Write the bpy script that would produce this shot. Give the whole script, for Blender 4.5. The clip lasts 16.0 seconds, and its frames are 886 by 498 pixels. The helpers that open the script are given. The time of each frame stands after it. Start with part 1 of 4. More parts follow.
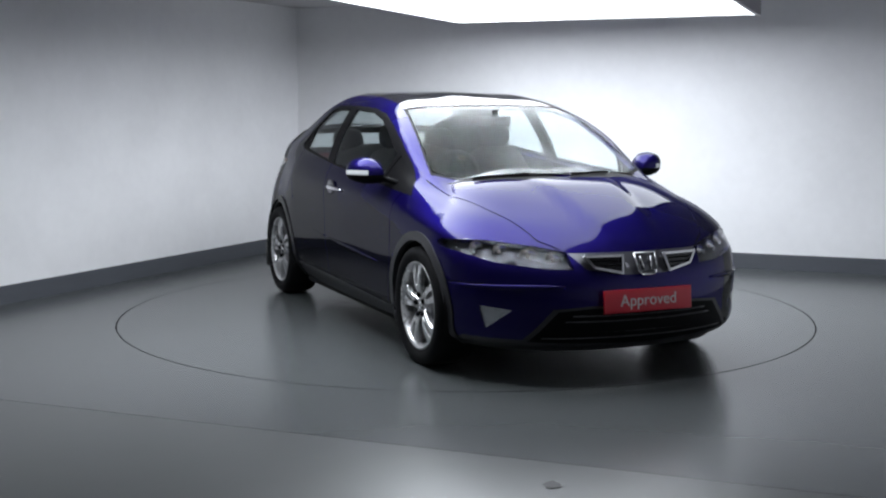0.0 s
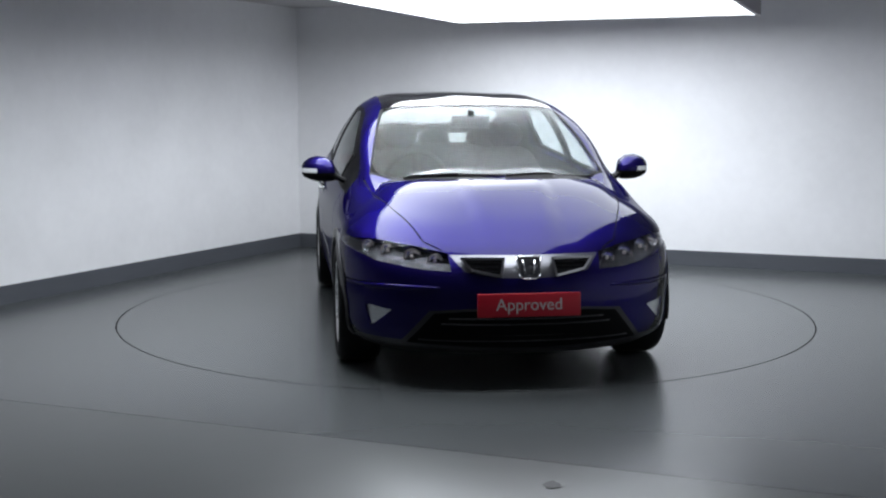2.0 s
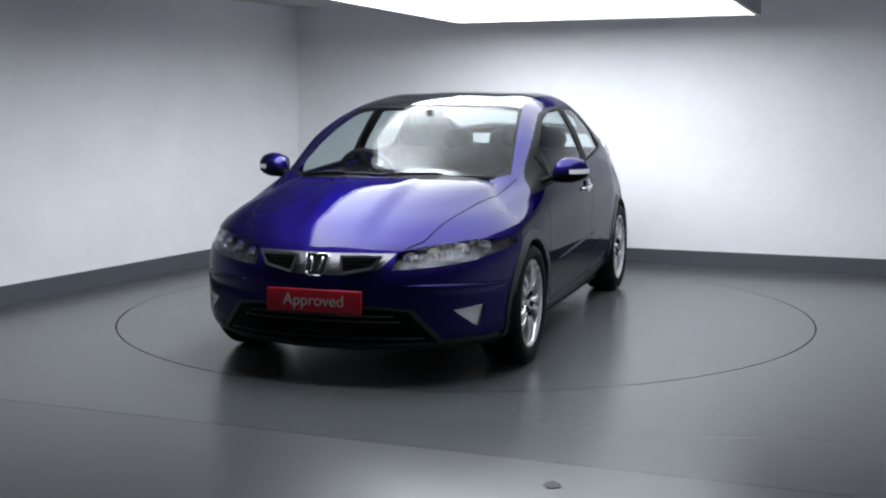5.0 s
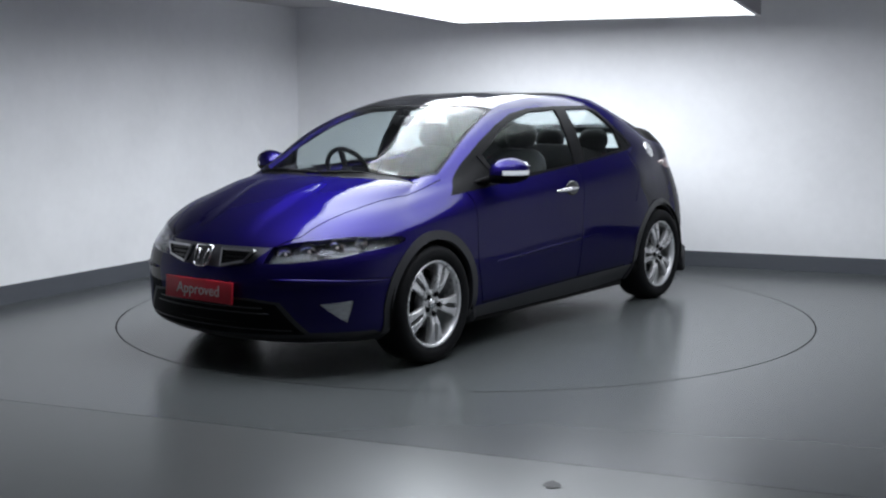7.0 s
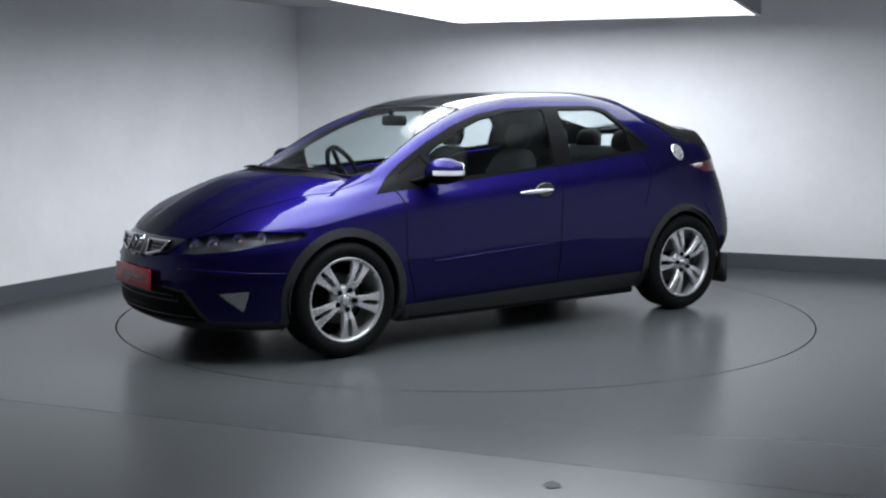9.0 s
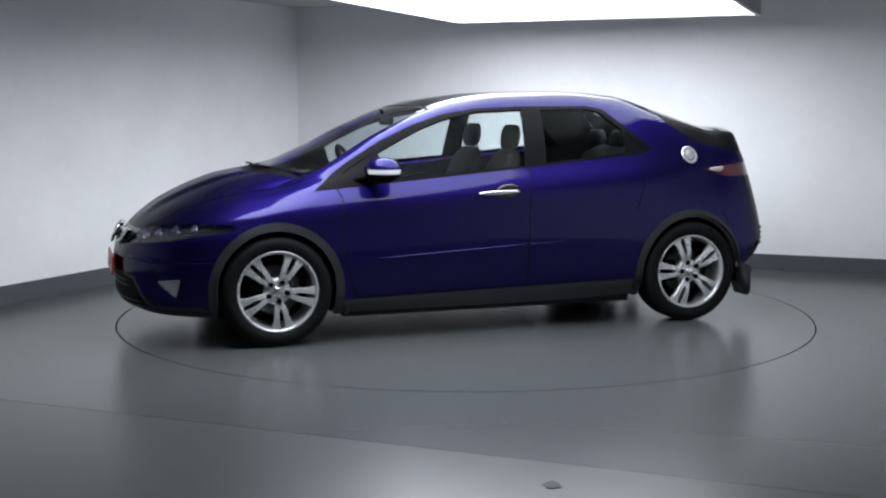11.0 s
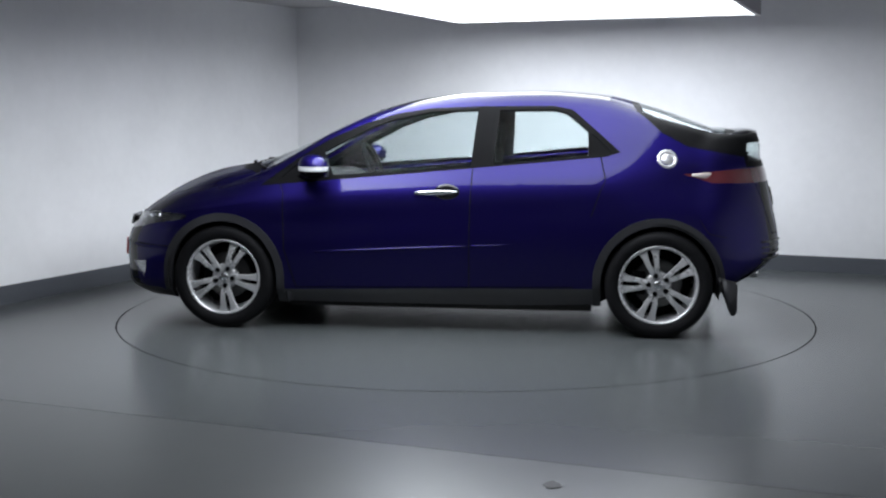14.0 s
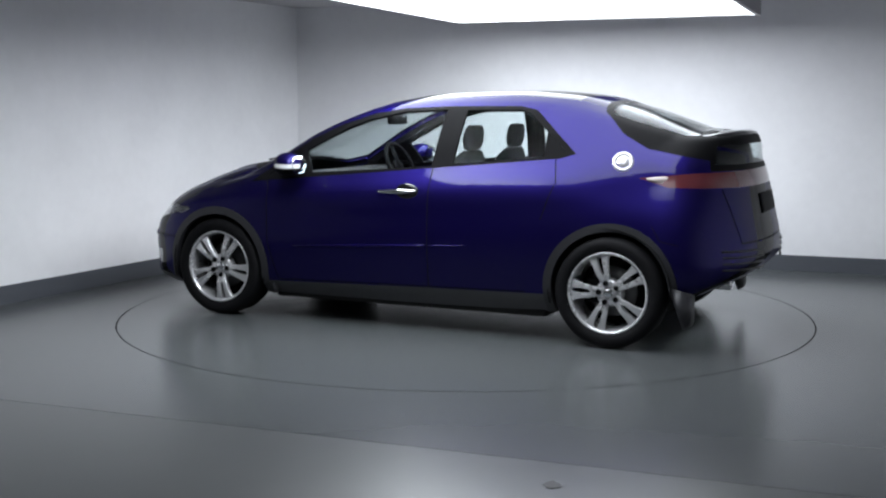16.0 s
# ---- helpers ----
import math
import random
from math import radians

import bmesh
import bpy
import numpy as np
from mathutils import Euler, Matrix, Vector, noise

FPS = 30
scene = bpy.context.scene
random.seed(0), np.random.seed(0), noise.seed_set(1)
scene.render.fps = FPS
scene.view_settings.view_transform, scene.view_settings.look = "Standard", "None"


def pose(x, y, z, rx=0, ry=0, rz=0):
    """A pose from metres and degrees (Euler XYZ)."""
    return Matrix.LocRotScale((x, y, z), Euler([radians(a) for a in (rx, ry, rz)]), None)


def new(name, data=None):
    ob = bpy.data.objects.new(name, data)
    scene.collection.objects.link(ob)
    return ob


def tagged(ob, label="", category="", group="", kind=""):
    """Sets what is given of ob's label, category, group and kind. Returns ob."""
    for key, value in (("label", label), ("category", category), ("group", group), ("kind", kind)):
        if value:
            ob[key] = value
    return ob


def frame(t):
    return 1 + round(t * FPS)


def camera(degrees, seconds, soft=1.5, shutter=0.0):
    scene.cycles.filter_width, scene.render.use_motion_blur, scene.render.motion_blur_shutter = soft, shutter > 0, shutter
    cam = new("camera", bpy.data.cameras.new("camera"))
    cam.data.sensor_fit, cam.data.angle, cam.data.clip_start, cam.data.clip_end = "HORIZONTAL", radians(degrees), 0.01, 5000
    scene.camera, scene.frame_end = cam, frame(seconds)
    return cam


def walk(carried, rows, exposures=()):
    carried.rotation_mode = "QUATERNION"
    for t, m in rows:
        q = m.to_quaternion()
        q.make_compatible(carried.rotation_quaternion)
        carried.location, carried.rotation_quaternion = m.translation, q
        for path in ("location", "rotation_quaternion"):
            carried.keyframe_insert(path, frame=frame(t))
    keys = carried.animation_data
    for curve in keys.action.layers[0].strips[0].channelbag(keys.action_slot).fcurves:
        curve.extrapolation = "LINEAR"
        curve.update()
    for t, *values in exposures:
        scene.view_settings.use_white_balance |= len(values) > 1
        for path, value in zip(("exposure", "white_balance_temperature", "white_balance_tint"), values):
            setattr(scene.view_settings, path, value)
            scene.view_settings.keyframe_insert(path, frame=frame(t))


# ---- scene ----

SECONDS = 16.0
cam = camera(41.4, SECONDS, soft=2.2)
EYE = pose(0, -7.75, 1.373, 90 - 7.067, 0, 1.048)
walk(cam, [(0, EYE), (SECONDS, EYE)], exposures=[(0, 0.48), (SECONDS, 0.48)])

# turn of the turntable, degrees about the upright axis
TURN = [(0, -65.3), (0.5, -68.1), (1, -71.9), (2, -80.8), (3, -89.6), (4, -98.5), (5.25, -109.9), (6.5, -121.3), (8, -134.5),
        (9, -143.3), (10.25, -154.2), (11.5, -165.1), (13, -178.0), (14.5, -190.9), (16, -203.9)]
CAR_AT = (0.080, -0.049)
RING = 2.25

# ---- world and light ----
world = bpy.data.worlds.new("world")
scene.world = world
world.use_nodes = True
world.node_tree.nodes["Background"].inputs[0].default_value = (0.55, 0.58, 0.65, 1)
world.node_tree.nodes["Background"].inputs[1].default_value = 0.02
PANEL_GLOW = (3.6, 9.1)   # weakest and strongest glow; strongest at the side wall's edge of the panel


# ---- materials ----
def material(name, color, rough=0.5, metal=0.0, coat=0.0, bump=0.0, scale=8.0, vary=0.0, trans=0.0, ior=1.45, emit=0.0, rough_vary=0.0,
             stretch=(1, 1, 1), spec=0.5, coat_rough=0.03, coat_ior=1.5, edge=None):
    """Principled surface with mottling at two scales."""
    m = bpy.data.materials.new(name)
    m.use_nodes = True
    nt = m.node_tree
    b = nt.nodes["Principled BSDF"]
    b.inputs["Base Color"].default_value = (*color, 1)
    b.inputs["Roughness"].default_value = rough
    b.inputs["Metallic"].default_value = metal
    b.inputs["Coat Weight"].default_value = coat
    b.inputs["Coat Roughness"].default_value = coat_rough
    if edge:
        b.inputs["Specular Tint"].default_value = (*edge, 1)
    b.inputs["Coat IOR"].default_value = coat_ior
    b.inputs["Transmission Weight"].default_value = trans
    b.inputs["IOR"].default_value = ior
    b.inputs["Specular IOR Level"].default_value = spec
    if emit:
        b.inputs["Emission Color"].default_value = (*color, 1)
        b.inputs["Emission Strength"].default_value = emit
    if vary or bump or rough_vary:
        co = nt.nodes.new("ShaderNodeTexCoord")
        mp = nt.nodes.new("ShaderNodeMapping")
        mp.inputs["Scale"].default_value = stretch
        nt.links.new(co.outputs["Object"], mp.inputs[0])
        big, fine = nt.nodes.new("ShaderNodeTexNoise"), nt.nodes.new("ShaderNodeTexNoise")
        for n, k, d in ((big, 0.14, 4), (fine, 1.0, 6)):
            n.inputs["Scale"].default_value = scale * k
            n.inputs["Detail"].default_value = d
            nt.links.new(mp.outputs[0], n.inputs["Vector"])
        add = nt.nodes.new("ShaderNodeMath")
        add.operation = "MULTIPLY_ADD"
        add.inputs[1].default_value = 0.4
        nt.links.new(fine.outputs[0], add.inputs[0])
        nt.links.new(big.outputs[0], add.inputs[2])
        if vary:
            ramp = nt.nodes.new("ShaderNodeMapRange")
            ramp.inputs[1].default_value, ramp.inputs[2].default_value = 0.4, 1.0
            ramp.inputs[3].default_value, ramp.inputs[4].default_value = 1 - vary, 1 + vary
            nt.links.new(add.outputs[0], ramp.inputs[0])
            mul = nt.nodes.new("ShaderNodeVectorMath")
            mul.operation = "SCALE"
            mul.inputs[0].default_value = color
            nt.links.new(ramp.outputs[0], mul.inputs["Scale"])
            nt.links.new(mul.outputs[0], b.inputs["Base Color"])
        if rough_vary:
            rr = nt.nodes.new("ShaderNodeMapRange")
            rr.inputs[1].default_value, rr.inputs[2].default_value = 0.4, 1.0
            rr.inputs[3].default_value, rr.inputs[4].default_value = max(rough - rough_vary, 0.02), rough + rough_vary
            nt.links.new(add.outputs[0], rr.inputs[0])
            nt.links.new(rr.outputs[0], b.inputs["Roughness"])
        if bump:
            bp = nt.nodes.new("ShaderNodeBump")
            bp.inputs["Strength"].default_value = bump
            bp.inputs["Distance"].default_value = 0.01
            nt.links.new(fine.outputs[0], bp.inputs["Height"])
            nt.links.new(bp.outputs[0], b.inputs["Normal"])
    return m


M_WALL = material("white_wall_paint", (0.89, 0.89, 0.90), 0.7, vary=0.045, bump=0.06, scale=14)
# for the added hall walls; pale so that they throw light back
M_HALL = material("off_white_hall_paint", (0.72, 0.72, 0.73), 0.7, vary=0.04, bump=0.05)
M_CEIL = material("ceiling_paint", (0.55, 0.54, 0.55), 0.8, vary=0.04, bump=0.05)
M_SKIRT = material("grey_skirting", (0.085, 0.092, 0.105), 0.5, vary=0.08, scale=20, stretch=(1, 1, 6))
M_FLOOR = material("painted_concrete_floor", (0.080, 0.087, 0.089), 0.25, vary=0.06, scale=2.2)
M_CONCRETE = material("bare_concrete", (0.083, 0.088, 0.089), 0.29, vary=0.06, scale=7)
M_SEAM = material("seam_rubber", (0.012, 0.012, 0.014), 0.7)
M_STAIN = material("oil_stain", (0.018, 0.018, 0.020), 0.6, vary=0.2)
M_PANEL = material("light_diffuser", (0.945, 1.0, 1.07), 0.6, emit=1.0)


def uneven_glow(m, low, high):
    """Glow of the diffuser: falls off evenly from the edge nearest the side wall."""
    nt = m.node_tree
    co, d, r = nt.nodes.new("ShaderNodeTexCoord"), nt.nodes.new("ShaderNodeVectorMath"), nt.nodes.new("ShaderNodeMapRange")
    d.operation = "DOT_PRODUCT"
    d.inputs[1].default_value = (0.938, -0.346, 0)
    r.interpolation_type = "SMOOTHSTEP"
    r.inputs[1].default_value, r.inputs[2].default_value = -0.75, 0.55
    r.inputs[3].default_value, r.inputs[4].default_value = high, low
    nt.links.new(co.outputs["Object"], d.inputs[0])
    nt.links.new(d.outputs["Value"], r.inputs[0])
    nt.links.new(r.outputs[0], nt.nodes["Principled BSDF"].inputs["Emission Strength"])


uneven_glow(M_PANEL, *PANEL_GLOW)
M_LINER = material("white_panel_liner", (0.86, 0.86, 0.86), 0.6, vary=0.01)
M_REFLECTOR = material("lamp_reflector", (0.80, 0.80, 0.82), 0.12, metal=1.0)
M_BEZEL = material("grey_lamp_bezel", (0.11, 0.11, 0.12), 0.22, metal=0.9, bump=0.8, scale=45)
M_GRILLE = material("satin_chrome_grille", (0.24, 0.24, 0.26), 0.30, metal=1.0)
M_FRAME = material("grille_frame_chrome", (0.50, 0.50, 0.52), 0.18, metal=1.0)
M_FOG = material("fog_lamp_reflector", (0.75, 0.75, 0.77), 0.22, metal=0.9, bump=0.5, scale=60)
M_PANELFRAME = material("panel_frame", (0.22, 0.21, 0.23), 0.5, vary=0.03)

M_PAINT = material("blue_violet_metallic_paint", (0.0120, 0.0080, 0.090), 0.50, metal=1.0, coat=0.46, coat_rough=0.05, coat_ior=1.48, edge=(0.10, 0.10, 0.12))
M_TRIM = material("grey_moulded_plastic", (0.026, 0.026, 0.030), 0.45, bump=0.03, scale=120, vary=0.05)
M_SILL = material("grey_sill_plastic", (0.046, 0.046, 0.051), 0.42, bump=0.03, scale=120, vary=0.05)
M_BLACK = material("black_plastic", (0.0045, 0.0045, 0.005), 0.50, vary=0.1, scale=60, spec=0.05)
M_GLOSS = material("gloss_black_trim", (0.006, 0.006, 0.008), 0.12, coat=0.5)
M_DARK = material("dark_lining", (0.010, 0.010, 0.011), 0.8, vary=0.1, scale=40)
M_UNDER = material("underbody_black", (0.003, 0.003, 0.003), 0.9, vary=0.1, scale=20)
M_GLASS = material("tinted_window_glass", (0.80, 0.86, 0.86), 0.0, trans=1.0, ior=1.09)
M_PRIVACY = material("dark_roof_glass", (0.004, 0.004, 0.005), 0.04, spec=0.4)
M_LENS = material("clear_lamp_lens", (0.92, 0.93, 0.95), 0.03, trans=1.0, ior=1.2)
M_CHROME = material("chrome", (0.78, 0.78, 0.80), 0.10, metal=1.0)
M_ALLOY = material("silver_alloy", (0.64, 0.64, 0.65), 0.28, metal=0.55, rough_vary=0.06, scale=30)
M_TYRE = material("tyre_rubber", (0.005, 0.005, 0.006), 0.7, spec=0.2, bump=0.1, scale=90, vary=0.15)
M_RED = material("red_plate", (0.50, 0.012, 0.03), 0.35, vary=0.04, scale=10)
M_WHITE = material("white_lettering", (0.58, 0.55, 0.55), 0.5)
M_TAIL = material("red_lamp_lens", (0.10, 0.020, 0.026), 0.12, coat=0.6)
M_TAILCLEAR = material("pale_lamp_lens", (0.55, 0.48, 0.46), 0.08, coat=1.0)
M_STRIP = material("pale_indicator_lens", (0.78, 0.78, 0.80), 0.15, coat=1.0)
M_SEAT = material("dark_grey_seat_cloth", (0.011, 0.011, 0.012), 0.9, bump=0.2, scale=150, vary=0.15)
M_DISC = material("brake_steel", (0.10, 0.10, 0.10), 0.45, metal=1.0)


# ---- mesh tools ----
def part(name, bm, mat, parent=None, label="", smooth=True, extra=()):
    """Links a bmesh as one mesh object, under parent if there is one."""
    me = bpy.data.meshes.new(name)
    bm.normal_update()
    bm.to_mesh(me)
    bm.free()
    for m in (mat, *extra):
        me.materials.append(m)
    if smooth:
        me.shade_smooth()
    ob = new(name, me)
    if parent:
        ob.parent = parent
    if label:
        tagged(ob, label)
    return ob


def box(bm, x0, x1, y0, y1, z0, z1, bevel=0.0, m=None):
    r = bmesh.ops.create_cube(bm, size=1.0)
    vs = r["verts"]
    for v in vs:
        v.co = Vector((x0 + (v.co.x + .5) * (x1 - x0), y0 + (v.co.y + .5) * (y1 - y0), z0 + (v.co.z + .5) * (z1 - z0)))
    if bevel:
        es = list({e for v in vs for e in v.link_edges})
        out = bmesh.ops.bevel(bm, geom=es, offset=bevel, segments=2, profile=0.6, affect="EDGES")
        vs = list({v for v in vs if v.is_valid} | set(out["verts"]))
    if m is not None:
        bmesh.ops.transform(bm, matrix=m, verts=vs)
    return vs


def lathe(bm, profile, steps, closed=False, axis="y"):
    """Turns a profile of (radius, along) round an axis."""
    rings = []
    for i in range(steps):
        a = 2 * math.pi * i / steps
        row = []
        for r, h in profile:
            if axis == "y":
                row.append(bm.verts.new((r * math.cos(a), h, r * math.sin(a))))
            else:
                row.append(bm.verts.new((r * math.cos(a), r * math.sin(a), h)))
        rings.append(row)
    n = len(profile)
    for i in range(steps):
        a, b = rings[i], rings[(i + 1) % steps]
        for j in range(n if closed else n - 1):
            k = (j + 1) % n
            bm.faces.new((a[j], a[k], b[k], b[j]))
    bmesh.ops.recalc_face_normals(bm, faces=bm.faces[:])
    return bm


def flat(bm, pts, lift=0.0):
    return bm.faces.new([bm.verts.new((x, y, lift)) for x, y in pts])


def prism(bm, pts, z0, z1):
    """Upright solid on a polygon of the plan."""
    low = [bm.verts.new((x, y, z0)) for x, y in pts]
    top = [bm.verts.new((x, y, z1)) for x, y in pts]
    bm.faces.new(low[::-1])
    bm.faces.new(top)
    for i in range(len(pts)):
        j = (i + 1) % len(pts)
        bm.faces.new((low[i], low[j], top[j], top[i]))
    bmesh.ops.recalc_face_normals(bm, faces=bm.faces[:])


def curve(knots):
    """Smooth monotone curve through (x, value) knots, in rising or falling x."""
    k = sorted(knots)
    xs, ys = np.array([a for a, _ in k], float), np.array([b for _, b in k], float)
    h, d = np.diff(xs), np.diff(ys) / np.diff(xs)
    m = np.zeros(len(xs))
    m[0], m[-1] = d[0], d[-1]
    for i in range(1, len(xs) - 1):
        if d[i - 1] * d[i] > 0:
            w1, w2 = 2 * h[i] + h[i - 1], h[i] + 2 * h[i - 1]
            m[i] = (w1 + w2) / (w1 / d[i - 1] + w2 / d[i])

    def at(x):
        x = np.asarray(x, float)
        i = np.clip(np.searchsorted(xs, x) - 1, 0, len(h) - 1)
        t = np.clip((x - xs[i]) / h[i], 0, 1)
        return ((1 + 2 * t) * (1 - t) ** 2 * ys[i] + t * (1 - t) ** 2 * h[i] * m[i] + t * t * (3 - 2 * t) * ys[i + 1] + t * t * (t - 1) * h[i] * m[i + 1])
    return at


# ---- the room: u runs along the back wall, v across it ----
RU, RV = Vector((0.938, -0.346, 0)).normalized(), Vector((0.346, 0.938, 0)).normalized()
BACK, SIDE, FRONT, RIGHT, HALL, TOP, SKIRT = 2.74, -2.92, -3.03, 3.6, -9.2, 2.27, 0.13


def side_u(v):
    """The side wall stands a few degrees off square."""
    return -2.71 - (BACK - v) * 0.086


def at_uv(u, v):
    p = RU * (side_u(v) + (u - SIDE) if u <= SIDE + 0.02 else u) + RV * v
    return p.x, p.y


def uv_box(bm, u0, u1, v0, v1, z0, z1):
    prism(bm, [at_uv(u0, v0), at_uv(u1, v0), at_uv(u1, v1), at_uv(u0, v1)], z0, z1)


def circle(r, n=160):
    return [(r * math.cos(2 * math.pi * i / n), r * math.sin(2 * math.pi * i / n)) for i in range(n)]


def setting(name, bm, mat, label, category):
    return tagged(part(name, bm, mat, smooth=False), label, category, kind="structure")


def build_room():
    # studio floor with a round opening for the turntable
    bm = bmesh.new()
    n = 160
    inner = [bm.verts.new((x, y, 0)) for x, y in circle(RING + 0.003, n)]
    outer = []
    for i in range(n):
        a = 2 * math.pi * i / n
        d = Vector((math.cos(a), math.sin(a), 0))
        du, dv = d.dot(RU), d.dot(RV)
        ks = [BACK / dv if dv > 0 else FRONT / dv] if abs(dv) > 1e-6 else []
        ks.append(RIGHT / du if du > 0 else (-2.71 - BACK * 0.086) / (du - 0.086 * dv) if du - 0.086 * dv < -1e-6 else 99)
        k = min(ks)
        outer.append(bm.verts.new(d * k))
    for i in range(n):
        j = (i + 1) % n
        bm.faces.new((inner[i], outer[i], outer[j], inner[j]))
    for u, v in ((SIDE, BACK), (RIGHT, BACK), (SIDE, FRONT), (RIGHT, FRONT)):
        p = Vector((*at_uv(u, v), 0))
        i = min(range(n), key=lambda k: (Vector((outer[k].co.x, outer[k].co.y, 0)).normalized() - p.normalized()).length)
        outer[i].co = p
    edge = [bm.verts.new((v.co.x, v.co.y, -0.04)) for v in inner]
    for i in range(n):
        j = (i + 1) % n
        bm.faces.new((inner[j], edge[j], edge[i], inner[i]))
    bmesh.ops.recalc_face_normals(bm, faces=bm.faces[:])
    setting("floor", bm, M_FLOOR, "smooth grey painted concrete studio floor round the turntable", "floor")
    bm = bmesh.new()
    flat(bm, [at_uv(SIDE, HALL), at_uv(RIGHT, HALL), at_uv(RIGHT, FRONT - 0.004), at_uv(SIDE, FRONT - 0.004)], 0.0)
    setting("floor_hall", bm, M_CONCRETE, "bare grey concrete floor in front of the studio bay", "floor")
    bm = bmesh.new()
    flat(bm, [at_uv(SIDE, HALL), at_uv(RIGHT, HALL), at_uv(RIGHT, BACK), at_uv(SIDE, BACK)], -0.04)
    setting("floor_pit", bm, M_SEAM, "dark pit floor under the floor joints", "floor")
    for name, a, mat, label in (
            ("wall_back", (SIDE - 0.15, RIGHT + 0.15, BACK, BACK + 0.15), M_WALL, "plain white painted studio wall behind the turntable"),
            ("wall_side", (SIDE - 0.15, SIDE, FRONT, BACK), M_WALL, "plain white painted studio side wall"),
            ("wall_right", (RIGHT, RIGHT + 0.15, FRONT, BACK), M_WALL, "plain white painted studio wall"),
            # unseen hall walls, added to close the front and bounce panel light
            ("wall_hall_side", (SIDE - 0.15, SIDE, HALL, FRONT), M_HALL, "plain off-white wall added out of view to bounce light"),
            ("wall_hall_right", (RIGHT, RIGHT + 0.15, HALL, FRONT), M_HALL, "plain off-white wall added out of view to bounce light"),
            ("wall_hall_end", (SIDE - 0.15, RIGHT + 0.15, HALL - 0.15, HALL), M_HALL, "plain off-white end wall added out of view to bounce light")):
        bm = bmesh.new()
        uv_box(bm, *a, -0.04, TOP + 0.4)
        setting(name, bm, mat, label, "wall")
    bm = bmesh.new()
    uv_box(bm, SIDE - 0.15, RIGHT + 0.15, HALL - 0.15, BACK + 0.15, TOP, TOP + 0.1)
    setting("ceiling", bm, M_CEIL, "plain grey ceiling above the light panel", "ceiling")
    for name, a in (("baseboard_back", (SIDE + 0.015, RIGHT, BACK - 0.015, BACK + 0.001)), ("baseboard_side", (SIDE - 0.001, SIDE + 0.015, FRONT, BACK + 0.001))):
        bm = bmesh.new()
        uv_box(bm, *a, 0.0, SKIRT)
        setting(name, bm, M_SKIRT, "dark grey painted skirting board along the white wall", "skirting board")
    # light panel
    panel = tagged(new("light_panel"), "large glowing white ceiling light panel with a grey frame", "ceiling light")
    u0, u1, v0, v1, z, deep = -0.755, 1.627, -2.4, 1.89, 2.03, 0.08
    bm = bmesh.new()
    flat(bm, [at_uv(u0, v0), at_uv(u0, v1), at_uv(u1, v1), at_uv(u1, v0)], z + deep)
    part("diffuser", bm, M_PANEL, panel, "glowing white diffuser", smooth=False)
    f = 0.03
    for a in ((u0 - f, u1 + f, v1, v1 + f), (u0 - f, u1 + f, v0 - f, v0), (u0 - f, u0, v0, v1), (u1, u1 + f, v0, v1)):
        bm = bmesh.new()
        uv_box(bm, *a, z, z + deep + 0.03)
        part("frame_rail", bm, M_PANELFRAME, panel, smooth=False)
    w = 0.004
    for a in ((u0, u1, v1 - w, v1 - .001), (u0, u1, v0 + .001, v0 + w), (u0 + .001, u0 + w, v0 + w, v1 - w), (u1 - w, u1 - .001, v0 + w, v1 - w)):
        bm = bmesh.new()
        uv_box(bm, *a, z + .002, z + deep)
        part("liner", bm, M_LINER, panel, "white inner liner", smooth=False)
    bm = bmesh.new()
    uv_box(bm, u0, u1, v0, v1, z + deep + 0.02, z + deep + 0.03)
    part("back_sheet", bm, M_PANELFRAME, panel, smooth=False)
    for u, v in ((u0 + .3, v0 + .4), (u1 - .3, v0 + .4), (u0 + .3, v1 - .4), (u1 - .3, v1 - .4)):
        bm = bmesh.new()
        uv_box(bm, u - .008, u + .008, v - .008, v + .008, z + deep + 0.03, TOP)
        part("hanger", bm, M_PANELFRAME, panel, smooth=False)


def build_turntable():
    table = tagged(new("turntable"), "round grey turntable flush with the studio floor", "turntable")
    bm = bmesh.new()
    rim = circle(RING - 0.007)
    prism(bm, rim, -0.035, 0.0)
    part("disc", bm, M_FLOOR, table, smooth=False)
    bm = lathe(bmesh.new(), [(RING - 0.0065, -0.035), (RING - 0.0065, -0.001), (RING - 0.003, -0.001), (RING - 0.003, -0.035)], 160, True, "z")
    part("edge_strip", bm, M_SEAM, table, "dark edge strip of the turntable", smooth=False)
    return table


def build_floor_marks():
    bm = bmesh.new()
    n = 14
    vs = [bm.verts.new((0.32 + (.030 + .008 * math.sin(3 * i)) * math.cos(2 * math.pi * i / n), -3.63 + (.040 + .01 * math.cos(2 * i)) * math.sin(2 * math.pi * i / n), 0.003)) for i in range(n)]
    bm.faces.new(vs)
    tagged(part("floor_stain", bm, M_STAIN, smooth=False), "small dark stain on the bare concrete floor", "stain", kind="structure")


build_room()
build_floor_marks()
turntable = build_turntable()


# ---- the car: x forward, y to its left, z up, from the middle of the wheelbase on the ground ----
AXLE, WHEEL_R, RIM_R = 1.3175, 0.317, 0.232

